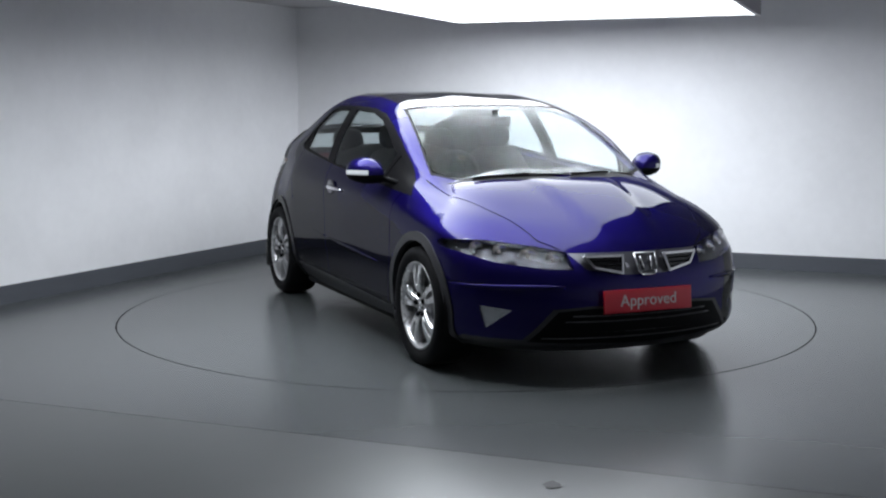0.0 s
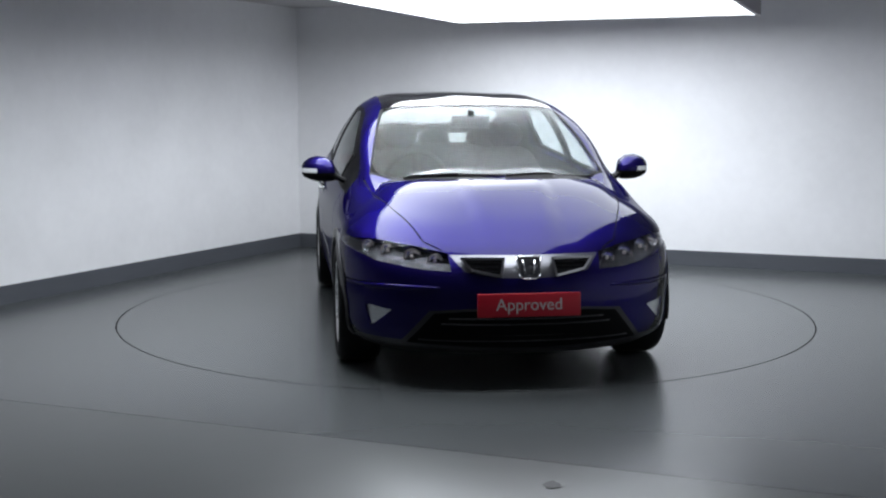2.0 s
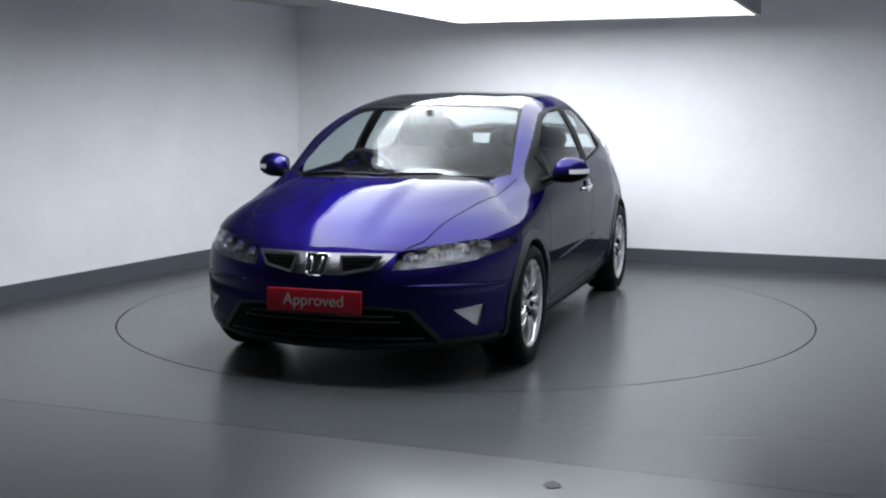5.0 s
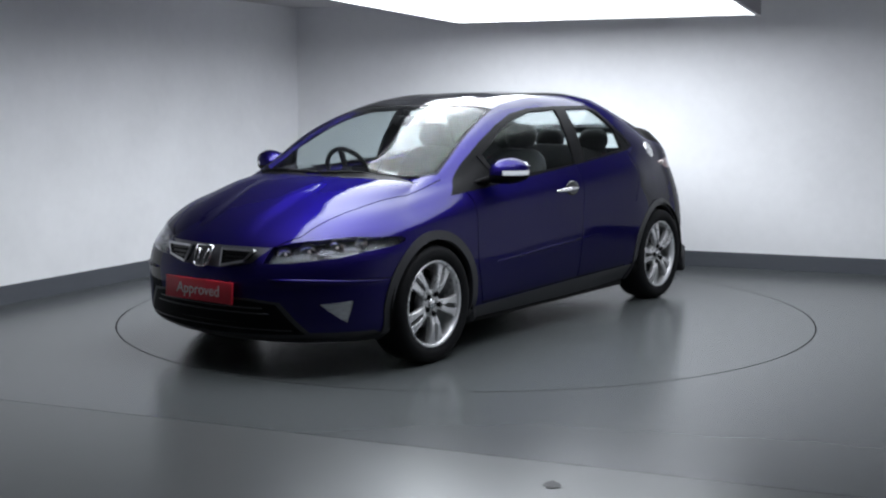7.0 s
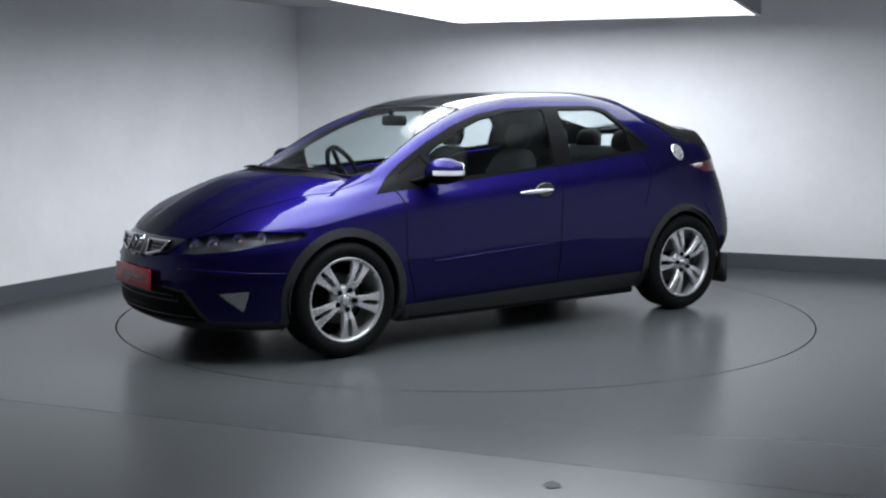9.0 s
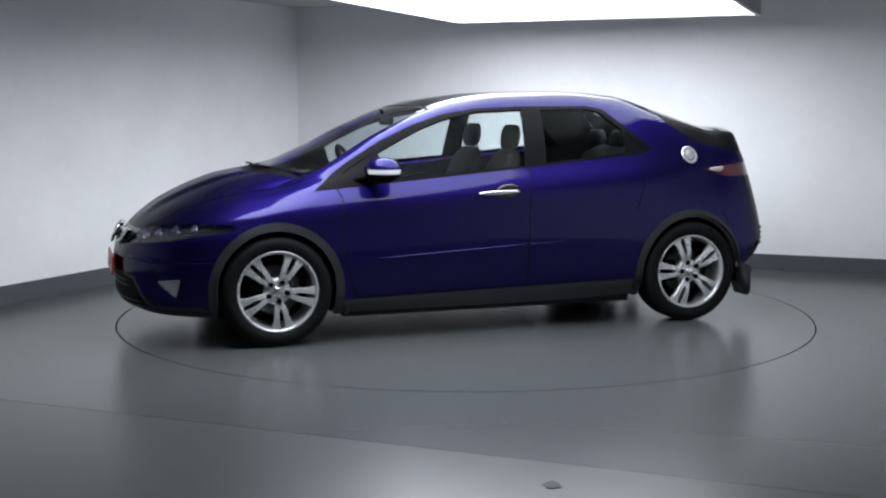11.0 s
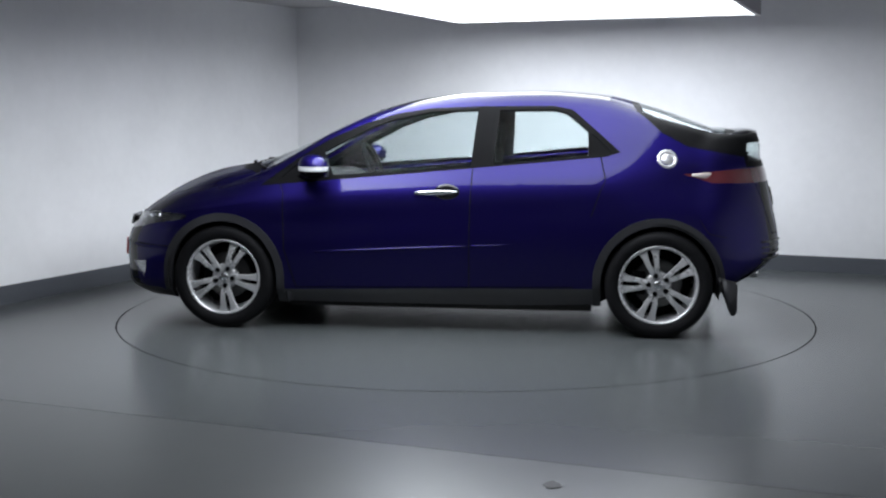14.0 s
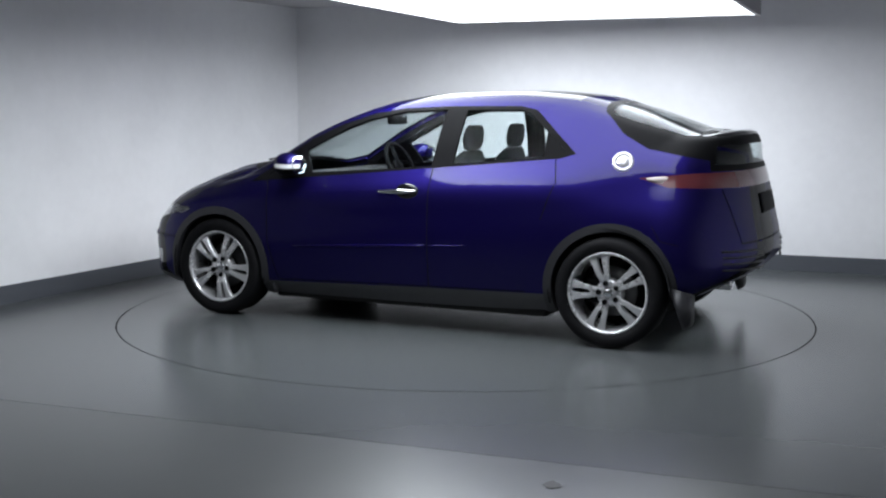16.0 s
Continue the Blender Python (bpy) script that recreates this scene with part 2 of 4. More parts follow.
# Lines that run round the body from the nose to the tail. Each has its nose (x, z), its tail (x, z), the roundness of
# both corners, and knots of half width and height along the side.
LINES = [
    dict(nose=(2.06, .165), tail=(-1.90, .35), n=(2.3, 2.6), y=[(1.45, .77), (0, .78), (-1.55, .76)], z=[(1.45, .175), (.8, .165), (0, .165), (-.9, .175), (-1.55, .215)]),
    dict(nose=(2.14, .212), tail=(-2.02, .41), n=(2.3, 2.7), y=[(1.45, .845), (.9, .845), (0, .84), (-.9, .845), (-1.55, .82)], z=[(1.45, .235), (.8, .25), (0, .262), (-.9, .285), (-1.55, .31)]),
    dict(nose=(2.165, .36), tail=(-2.08, .48), n=(2.25, 2.7), y=[(1.45, .872), (.9, .868), (0, .866), (-.9, .868), (-1.55, .835)], z=[(1.45, .37), (.8, .38), (0, .39), (-.9, .41), (-1.55, .42)]),
    dict(nose=(2.16, .50), tail=(-2.08, .58), n=(2.25, 2.6), y=[(1.45, .878), (.9, .876), (0, .880), (-.9, .880), (-1.55, .835)], z=[(1.45, .51), (.8, .49), (0, .522), (-.9, .565), (-1.55, .58)]),
    dict(nose=(2.125, .585), tail=(-2.045, .75), n=(2.2, 2.5), y=[(1.45, .872), (.9, .872), (0, .882), (-.9, .880), (-1.55, .81)], z=[(1.45, .64), (.8, .655), (0, .69), (-.9, .74), (-1.55, .76)]),
    dict(nose=(2.065, .655), tail=(-2.005, .94), n=(2.15, 2.5), y=[(1.42, .852), (.9, .862), (0, .876), (-.9, .866), (-1.25, .81), (-1.55, .745)], z=[(1.42, .735), (1.1, .785), (.6, .825), (0, .858), (-.9, .905), (-1.55, .94)]),
    dict(nose=(1.97, .732), tail=(-1.965, 1.06), n=(2.2, 2.5), y=[(1.42, .765), (1.03, .805), (.5, .822), (0, .825), (-.6, .805), (-.95, .775), (-1.25, .745), (-1.55, .695)], z=[(1.42, .815), (1.03, .885), (.6, .923), (0, .975), (-.6, 1.022), (-.95, 1.055), (-1.25, 1.07), (-1.55, 1.065)]),
    dict(nose=(1.80, .828), tail=(-1.965, 1.12), n=(2.2, 2.6), y=[(1.3, .66), (1.0, .735), (.68, .755), (.3, .748), (0, .745), (-.5, .728), (-.95, .70), (-1.25, .665), (-1.55, .625)], z=[(1.3, .888), (1.0, .955), (.68, 1.05), (.3, 1.13), (0, 1.165), (-.5, 1.195), (-.95, 1.20), (-1.25, 1.18), (-1.55, 1.13)]),
    dict(nose=(1.55, .926), tail=(-1.95, 1.165), n=(2.2, 2.8), y=[(1.15, .59), (.95, .645), (.68, .648), (.4, .622), (.1, .602), (-.3, .590), (-.7, .575), (-1.0, .560), (-1.3, .545), (-1.6, .54)], z=[(1.15, .945), (.95, 1.04), (.68, 1.185), (.4, 1.293), (.1, 1.355), (-.3, 1.383), (-.7, 1.380), (-1.0, 1.346), (-1.3, 1.272), (-1.6, 1.182)]),
    dict(nose=(1.40, .963), tail=(-1.945, 1.185), n=(2.2, 3), y=[(1.12, .44), (.9, .51), (.4, .515), (0, .505), (-.7, .48), (-1.3, .44), (-1.65, .43)], z=[(1.12, .985), (.9, 1.09), (.65, 1.217), (.4, 1.322), (.15, 1.386), (-.2, 1.423), (-.6, 1.430), (-.95, 1.406), (-1.3, 1.31), (-1.65, 1.205)]),
    dict(nose=(1.34, .974), tail=(-1.945, 1.195), n=(2.2, 3), y=[(1.15, .22), (.9, .25), (0, .24), (-1.65, .2)], z=[(1.15, 1.020), (.9, 1.124), (.65, 1.246), (.4, 1.340), (.15, 1.404), (-.2, 1.443), (-.6, 1.451), (-.95, 1.430), (-1.3, 1.347), (-1.65, 1.226)]),
    dict(nose=(1.32, .978), tail=(-1.945, 1.198), n=(2, 2), y=[(1.2, 0), (0, 0), (-1.7, 0)], z=[(1.2, 1.01), (.9, 1.13), (.65, 1.251), (.4, 1.345), (.15, 1.410), (-.2, 1.449), (-.6, 1.457), (-.95, 1.436), (-1.3, 1.353), (-1.7, 1.212)]),
]
CAP, FLANK, BETWEEN = 26, 96, 5


def body_line(d):
    """Points of one body line from nose to tail."""
    fy, fz = curve(d["y"]), curve(d["z"])
    x1, x2 = d["y"][0][0], d["y"][-1][0]
    pts = []
    (nx, nz), (tx, tz), (n1, n2) = d["nose"], d["tail"], d["n"]
    y1, z1, y2, z2 = float(fy(x1)), float(fz(x1)), float(fy(x2)), float(fz(x2))
    for i in range(CAP):
        a = math.pi / 2 * i / CAP
        cx, sy = math.cos(a) ** (2 / n1), math.sin(a) ** (2 / n1)
        k = 1 - cx
        pts.append((x1 + (nx - x1) * cx, y1 * sy, nz + (z1 - nz) * k))
    for i in range(FLANK + 1):
        x = x1 + (x2 - x1) * i / FLANK
        pts.append((x, float(fy(x)), float(fz(x))))
    for i in range(1, CAP + 1):
        a = math.pi / 2 * (1 - i / CAP)
        cx, sy = math.cos(a) ** (2 / n2), math.sin(a) ** (2 / n2)
        k = 1 - cx
        pts.append((x2 + (tx - x2) * cx, y2 * sy, tz + (z2 - tz) * k))
    return np.array(pts)


def body_surface():
    """Left half of the outer skin as a bmesh grid."""
    net = np.array([body_line(d) for d in LINES])
    # a second line close under the shoulder keeps its edge crisp
    under = net[5] * .87 + net[4] * .13
    side = np.clip((1.35 - np.abs(under[:, 0])) / .3, 0, 1)
    under[:, 1] += .0035 * side
    net = np.concatenate([net[:5], under[None], net[5:]])
    rows = [net[0]]
    n = len(net)
    for k in range(n - 1):
        p0, p1, p2, p3 = net[max(k - 1, 0)], net[k], net[k + 1], net[min(k + 2, n - 1)]
        seg = lambda a, b: np.maximum(np.linalg.norm(b - a, axis=1, keepdims=True), 1e-4)
        h = seg(p1, p2)
        m1 = (p2 - p1) if k == 0 else ((p1 - p0) / seg(p0, p1) * h + (p2 - p1) / h * seg(p0, p1)) / (h + seg(p0, p1)) * h
        m2 = (p2 - p1) if k == n - 2 else ((p2 - p1) / h * seg(p2, p3) + (p3 - p2) / seg(p2, p3) * h) / (h + seg(p2, p3)) * h
        if k == n - 2:
            m2 = m2 * np.array([1, 1, 0.05])
        for i in range(1, BETWEEN + 1):
            t = i / BETWEEN
            rows.append((1 + 2 * t) * (1 - t) ** 2 * p1 + t * (1 - t) ** 2 * m1 + t * t * (3 - 2 * t) * p2 + t * t * (t - 1) * m2)
    bm = bmesh.new()
    grid = [[bm.verts.new(tuple(map(float, p))) for p in r] for r in rows]
    for a, b in zip(grid, grid[1:]):
        for j in range(len(a) - 1):
            bm.faces.new((a[j], b[j], b[j + 1], a[j + 1]))
    bmesh.ops.remove_doubles(bm, verts=bm.verts[:], dist=0.0006)
    bmesh.ops.recalc_face_normals(bm, faces=bm.faces[:])
    up = sum(f.normal.z * f.calc_area() for f in bm.faces)
    if up < 0:
        bmesh.ops.reverse_faces(bm, faces=bm.faces[:])
    for v in bm.verts:
        # the raised middle of the bonnet, between two creases
        x, y = v.co.x, v.co.y
        if x > 1.25 and v.co.z > .6:
            fade = min(max((x - 1.30) / .25, 0), 1) * min(max((2.06 - x) / .18, 0), 1)
            v.co.z += .016 * fade / (1 + math.exp((y - (.175 + .08 * (2.0 - x) / .7)) / .007))
        if v.co.y < 0.0015:
            v.co.y = 0.0
    return bm


AXES = {"side": (0, 2), "front": (1, 2), "top": (0, 1)}


def ccw(poly):
    area = sum(a[0] * b[1] - b[0] * a[1] for a, b in zip(poly, poly[1:] + poly[:1]))
    return poly if area > 0 else poly[::-1]


def zone(bm, name, view, poly, where=None, only=None):
    """Cuts a convex outline, seen in one view, into the skin and names the faces inside it."""
    zl, tl = bm.faces.layers.int["zone"], bm.faces.layers.int["busy"]
    i, j = AXES[view]
    poly = ccw([tuple(q) for q in poly])
    lo = [min(q[k] for q in poly) for k in (0, 1)]
    hi = [max(q[k] for q in poly) for k in (0, 1)]
    for f in bm.faces:
        c = f.calc_center_median()
        near = all(any(v.co[a] >= lo[k] for v in f.verts) and any(v.co[a] <= hi[k] for v in f.verts) for k, a in ((0, i), (1, j)))
        f[tl] = int(near and (where is None or where(c)) and (only is None or f[zl] in [ZONES.index(o) for o in only]))
    for a, b in zip(poly, poly[1:] + poly[:1]):
        no = [0, 0, 0]
        no[i], no[j] = b[1] - a[1], a[0] - b[0]
        co = [0, 0, 0]
        co[i], co[j] = a
        co, no = Vector(co), Vector(no).normalized()
        fs = [f for f in bm.faces if f[tl]]
        cross = [f for f in fs if len({(v.co - co).dot(no) > 1e-5 for v in f.verts}) > 1]
        if cross:
            geom = list({g for f in cross for g in (f, *f.edges, *f.verts)})
            bmesh.ops.bisect_plane(bm, geom=geom, dist=1e-5, plane_co=co, plane_no=no)
        for f in bm.faces:
            if f[tl] and (f.calc_center_median() - co).dot(no) > 0:
                f[tl] = 0
    k = ZONES.index(name)
    for f in bm.faces:
        if f[tl]:
            f[zl] = k
            f[tl] = 0


def strip(bm, view, pts, width, name="gap", where=None, only=None):
    """A narrow zone along a broken line."""
    for a, b in zip(pts, pts[1:]):
        d = Vector((b[0] - a[0], b[1] - a[1])).normalized()
        e = Vector((-d.y, d.x)) * width / 2
        a2, b2 = Vector(a) - d * width * .3, Vector(b) + d * width * .3
        zone(bm, name, view, [tuple(a2 - e), tuple(b2 - e), tuple(b2 + e), tuple(a2 + e)], where, only)


ZONES = ["body", "bonnet", "front_bumper", "rear_bumper", "front_door", "rear_door", "sill", "arch_front", "arch_rear", "hole", "windscreen", "screen_edge", "window_surround",
         "front_glass", "rear_glass", "quarter_front", "quarter_rear", "roof_glass", "rear_window", "rear_black", "lower_rear_glass", "headlight", "grille", "intake", "fog", "tail", "gap", "cowl", "lip", "tailgate"]


def arch(cx, r, flat_z=0.05, n=26, cz=0.325):
    pts = [(cx + r * math.cos(math.pi * i / n), cz + r * math.sin(math.pi * i / n)) for i in range(n + 1)]
    return pts + [(cx - r * .97, flat_z), (cx + r * .97, flat_z)]


def flank(c):
    return c.y > 0.5


def build_skin():
    bm = body_surface()
    bm.faces.layers.int.new("zone")
    bm.faces.layers.int.new("busy")
    front = lambda c: c.x > 1.5
    rear = lambda c: c.x < -1.3
    # large panels
    zone(bm, "bonnet", "top", [(2.10, -.01), (2.075, .2), (2.0, .40), (1.93, .48), (1.62, .595), (1.32, .665), (1.05, .705), (1.05, -.01)], lambda c: c.z > .62)
    zone(bm, "cowl", "top", [(1.385, -.01), (1.365, .25), (1.28, .47), (1.09, .69), (1.0, .68), (1.2, .3), (1.25, -.01)], lambda c: c.z > .85)
    zone(bm, "front_bumper", "front", [(-.01, .1), (.9, .1), (.9, .50), (.9, .655), (.36, .60), (-.01, .60)], lambda c: c.x > 1.62)
    zone(bm, "rear_bumper", "front", [(-.01, .1), (.9, .1), (.9, .60), (-.01, .60)], lambda c: c.x < -1.60)
    zone(bm, "tailgate", "front", [(-.01, .60), (.56, .60), (.60, .9), (.52, 1.25), (-.01, 1.25)], lambda c: c.x < -1.72)
    zone(bm, "front_door", "side", [(.86, .262), (.93, .5), (.94, .84), (.945, .90), (-.20, 1.0), (-.20, .262)], flank)
    zone(bm, "rear_door", "side", [(-.20, .262), (-.20, 1.0), (-.97, 1.07), (-1.0, .93), (-.97, .262)], flank)
    zone(bm, "sill", "side", [(1.0, .1), (-1.0, .1), (-1.0, .292), (-.2, .274), (1.0, .255)], flank)
    for cx, name in ((AXLE, "arch_front"), (-AXLE, "arch_rear")):
        zone(bm, name, "side", arch(cx, .385), lambda c: c.y > .35)
        zone(bm, "hole", "side", arch(cx, .338), lambda c: c.y > .35)
    # glass
    zone(bm, "screen_edge", "top", [(1.285, -.01), (1.272, .20), (1.212, .45), (1.045, .675), (.66, .605), (.33, .548), (.335, -.01)], lambda c: c.z > .85)
    zone(bm, "windscreen", "top", [(1.264, -.01), (1.251, .20), (1.192, .44), (1.030, .656), (.66, .588), (.347, .527), (.352, -.01)], lambda c: c.z > .85)
    zone(bm, "roof_glass", "top", [(.33, -.01), (.325, .535), (-.2, .515), (-.8, .49), (-1.02, .47), (-1.04, -.01)], lambda c: c.z > 1.2)
    zone(bm, "window_surround", "side", [(1.09, .876), (.98, .965), (.88, 1.035), (.68, 1.155), (.47, 1.248), (.27, 1.312), (.06, 1.345), (-.25, 1.358), (-.69, 1.360), (-.81, 1.335), (-.95, 1.21), (-1.09, 1.09), (-1.0, 1.062)],
         lambda c: c.y > .45)
    zone(bm, "front_glass", "side", [(.63, .945), (.70, 1.085), (.54, 1.168), (.40, 1.235), (.27, 1.280), (.05, 1.325), (-.235, 1.338), (-.205, 1.003)], flank)
    zone(bm, "rear_glass", "side", [(-.34, 1.017), (-.365, 1.336), (-.70, 1.338), (-.77, 1.318), (-.895, 1.215), (-.90, 1.072)], flank)
    zone(bm, "quarter_rear", "side", [(-.915, 1.078), (-.91, 1.20), (-.945, 1.175), (-1.04, 1.085)], flank)
    zone(bm, "quarter_front", "side", [(.67, .945), (.745, 1.08), (.90, .985), (.96, .925)], flank)
    zone(bm, "rear_black", "top", [(-1.16, -.01), (-1.18, .50), (-1.24, .555), (-1.42, .575), (-1.80, .54), (-1.93, .515), (-1.93, -.01)], lambda c: c.z > 1.13)
    # also blackens body paint below the window edge, standing in for its shade
    zone(bm, "rear_black", "side", [(-1.13, 1.46), (-1.17, 1.35), (-1.33, 1.20), (-1.48, 1.12), (-1.97, 1.03), (-1.97, 1.46)])
    zone(bm, "rear_window", "top", [(-1.20, -.01), (-1.22, .47), (-1.30, .50), (-1.72, .47), (-1.74, -.01)], lambda c: c.z > 1.13)
    zone(bm, "rear_black", "front", [(-.01, 1.0), (.62, 1.0), (.58, 1.19), (-.01, 1.19)], lambda c: c.x < -1.82)
    zone(bm, "lower_rear_glass", "front", [(-.01, 1.03), (.585, 1.035), (.545, 1.14), (-.01, 1.145)], lambda c: c.x < -1.84)
    # lamps and grilles
    zone(bm, "headlight", "front", [(.365, .575), (.50, .580), (.70, .608), (.845, .660), (.868, .700), (.70, .708), (.50, .682), (.372, .655)], lambda c: c.x > 1.55)
    zone(bm, "grille", "front", [(-.01, .545), (.13, .548), (.30, .575), (.368, .65), (.2, .650), (-.01, .648)], lambda c: c.x > 1.9)
    zone(bm, "lip", "front", [(-.01, .16), (.80, .16), (.80, .236), (-.01, .236)], lambda c: c.x > 1.66)
    zone(bm, "lip", "front", [(-.01, .20), (.625, .20), (.47, .388), (.30, .402), (-.01, .404)], lambda c: c.x > 1.7)
    zone(bm, "intake", "front", [(-.01, .205), (.575, .225), (.448, .375), (.30, .389), (-.01, .391)], lambda c: c.x > 1.7)
    zone(bm, "fog", "front", [(.640, .380), (.762, .397), (.738, .284)], lambda c: c.x > 1.6)
    zone(bm, "tail", "side", [(-1.45, .962), (-1.62, .912), (-2.1, .905), (-2.1, 1.0), (-1.75, .99)], rear)
    # shut lines
    g = .007
    paint = ["body", "bonnet", "front_bumper", "rear_bumper", "front_door", "rear_door", "tailgate"]
    strip(bm, "side", [(.86, .262), (.93, .5), (.935, .84), (.965, .895)], g, where=flank, only=paint)
    strip(bm, "side", [(-.20, .27), (-.205, .7), (-.22, 1.01)], g, where=flank, only=paint)
    strip(bm, "side", [(-.97, 1.07), (-1.0, .93), (-.97, .86), (-.92, .72)], g, where=flank, only=paint)
    strip(bm, "side", [(.86, .262), (-.82, .292)], g, where=flank, only=paint + ["sill"])
    strip(bm, "top", [(2.0, .40), (1.93, .48), (1.78, .537), (1.62, .595), (1.47, .632), (1.32, .665), (1.06, .703)], .006, where=lambda c: c.z > .62, only=paint)
    strip(bm, "top", [(.334, 0), (.332, .25), (.328, .545)], .012, where=lambda c: c.z > 1.2)
    strip(bm, "front", [(.86, .50), (.7, .505)], .006, where=lambda c: c.x > 1.62, only=paint)
    strip(bm, "front", [(0, .60), (.56, .60), (.60, .9)], .008, where=lambda c: c.x < -1.6, only=paint)
    strip(bm, "side", [(-1.70, .60), (-1.60, .62), (-1.55, .7)], .005, where=flank, only=paint)
    return bm


def take(bm, names, mirror=True, lift=0.0):
    """A new bmesh of the named zones, with its mirror image where wanted."""
    zl = bm.faces.layers.int["zone"]
    ids = {ZONES.index(n) for n in names}
    bm.normal_update()
    out = bmesh.new()
    for sign in ((1, -1) if mirror else (1,)):
        made = {}
        for f in bm.faces:
            if f[zl] not in ids:
                continue
            vs = []
            for v in f.verts:
                if v not in made:
                    p = v.co + v.normal * lift
                    if v.co.y == 0:
                        p.y = 0
                    made[v] = out.verts.new((p.x, p.y * sign, p.z))
                vs.append(made[v])
            if sign < 0:
                vs.reverse()
            try:
                out.faces.new(vs)
            except ValueError:
                pass
    out.faces.index_update()
    if mirror:
        bmesh.ops.remove_doubles(out, verts=[v for v in out.verts if abs(v.co.y) < 1e-4], dist=1e-4)
    return out


def islands(bm):
    """The joined pieces of a bmesh, each as a bmesh of its own."""
    bm.faces.index_update()
    left, out = set(bm.faces), []
    while left:
        todo, group = [next(iter(left))], set()
        while todo:
            f = todo.pop()
            if f in left:
                left.discard(f)
                group.add(f)
                todo.extend(g for v in f.verts for g in v.link_faces if g in left)
        made, one = {}, bmesh.new()
        for f in sorted(group, key=lambda g: g.index):
            one.faces.new([made.setdefault(v, None) or made.update({v: one.verts.new(v.co)}) or made[v] for v in f.verts])
        out.append((min(f.index for f in group), one))
    bm.free()
    return [o for _, o in sorted(out, key=lambda q: q[0])]


def flip(ob_bm):
    """Mirror image of a bmesh across the car's middle."""
    for v in ob_bm.verts:
        v.co.y = -v.co.y
    bmesh.ops.reverse_faces(ob_bm, faces=ob_bm.faces[:])
    return ob_bm


def shell(ob, depth, inner=None):
    """Real thickness inward for a skin part."""
    mod = ob.modifiers.new("thickness", "SOLIDIFY")
    mod.thickness, mod.offset = depth, -1.0
    if inner:
        ob.data.materials.append(inner)
        mod.material_offset = 1
    split = ob.modifiers.new("crisp_edges", "EDGE_SPLIT")
    split.split_angle = radians(50)
    return ob


def build_wheel(car, name, x, y, side, phase):
    """Tyre, rim with five pairs of spokes, hub cap, nuts and brake disc. side is 1 on the left."""
    wheel = part(name, lathe(bmesh.new(), [(RIM_R - .012, -.10), (.275, -.112), (.300, -.108), (.312, -.09), (WHEEL_R, -.06), (WHEEL_R, .06), (.312, .09), (.300, .108), (.275, .114), (.250, .110), (RIM_R + .002, .098), (RIM_R - .006, .09)], 64),
                 M_TYRE, car, "black rubber tyre with its wheel")
    # grooves of the tread stay dark: ribs as thin bands
    rim = bmesh.new()
    lathe(rim, [(RIM_R + .003, .094), (RIM_R + .001, .102), (RIM_R - .006, .103), (RIM_R - .014, .095), (RIM_R - .020, .07), (RIM_R - .030, -.09), (RIM_R - .01, -.10)], 64)
    rim_ob = part("rim", rim, M_ALLOY, wheel, "silver alloy rim")
    # five broad spokes, each split by a slot towards the rim: r, inner edge, outer edge
    shape = ((.045, .0004, .024), (.085, .0004, .031), (.104, .0015, .036), (.116, .0095, .039), (.145, .0125, .044), (.178, .0130, .052), (.200, .0120, .062), (.216, .0095, .074))
    for k in range(5):
        for s in (-1, 1):
            bm = bmesh.new()
            rings = []
            for r, e0, e1 in shape:
                t = (r - .045) / .171
                deep = .080 + .013 * math.sin(math.pi * min(t * 1.05, 1)) + .004 * t
                edge = min(.005, (e1 - e0) * .2)
                rings.append([bm.verts.new((s * e, deep + h, r)) for e, h in ((e0, -.034), (e0, -.003), (e0 + edge * .5, .002), (e1 - edge, .001), (e1, -.007), (e1 - edge, -.034))])
            for p, q in zip(rings, rings[1:]):
                for i in range(6):
                    bm.faces.new((p[i], p[(i + 1) % 6], q[(i + 1) % 6], q[i]))
            bm.faces.new(rings[0])
            bm.faces.new(rings[-1])
            bmesh.ops.recalc_face_normals(bm, faces=bm.faces[:])
            bmesh.ops.rotate(bm, verts=bm.verts[:], cent=(0, 0, 0), matrix=Matrix.Rotation(2 * math.pi * k / 5 + phase, 3, "Y"))
            part("spoke", bm, M_ALLOY, rim_ob, smooth=False)
    bm = lathe(bmesh.new(), [(.0, .076), (.064, .076), (.074, .070), (.080, .05), (.080, .02), (0, .02)], 32)
    part("hub", bm, M_ALLOY, rim_ob)
    bm = lathe(bmesh.new(), [(0, .088), (.020, .088), (.027, .085), (.028, .072), (0, .072)], 24)
    part("hub_cap", bm, M_CHROME, rim_ob, "chrome hub cap")
    for k in range(5):
        a = 2 * math.pi * k / 5 + phase
        bm = lathe(bmesh.new(), [(0, .093), (.008, .093), (.0095, .096), (.0125, .096), (.0155, .090), (.0160, .06), (0, .06)], 12)
        bmesh.ops.translate(bm, verts=bm.verts[:], vec=(math.sin(a) * .056, 0, math.cos(a) * .056))
        part("wheel_nut", bm, M_BLACK, rim_ob, "dark wheel nut")
    bm = lathe(bmesh.new(), [(.06, .0), (.140, .0), (.145, -.012), (.140, -.024), (.06, -.024)], 48)
    part("brake_disc", bm, M_DISC, wheel, "grey steel brake disc")
    bm = bmesh.new()
    box(bm, .07, .15, -.05, .02, -.07, .07, .012)
    part("brake_caliper", bm, M_BLACK, wheel)
    bm = lathe(bmesh.new(), [(0, -.06), (.2, -.06), (.2, -.07), (0, -.07)], 32)
    part("brake_shield", bm, M_BLACK, wheel)
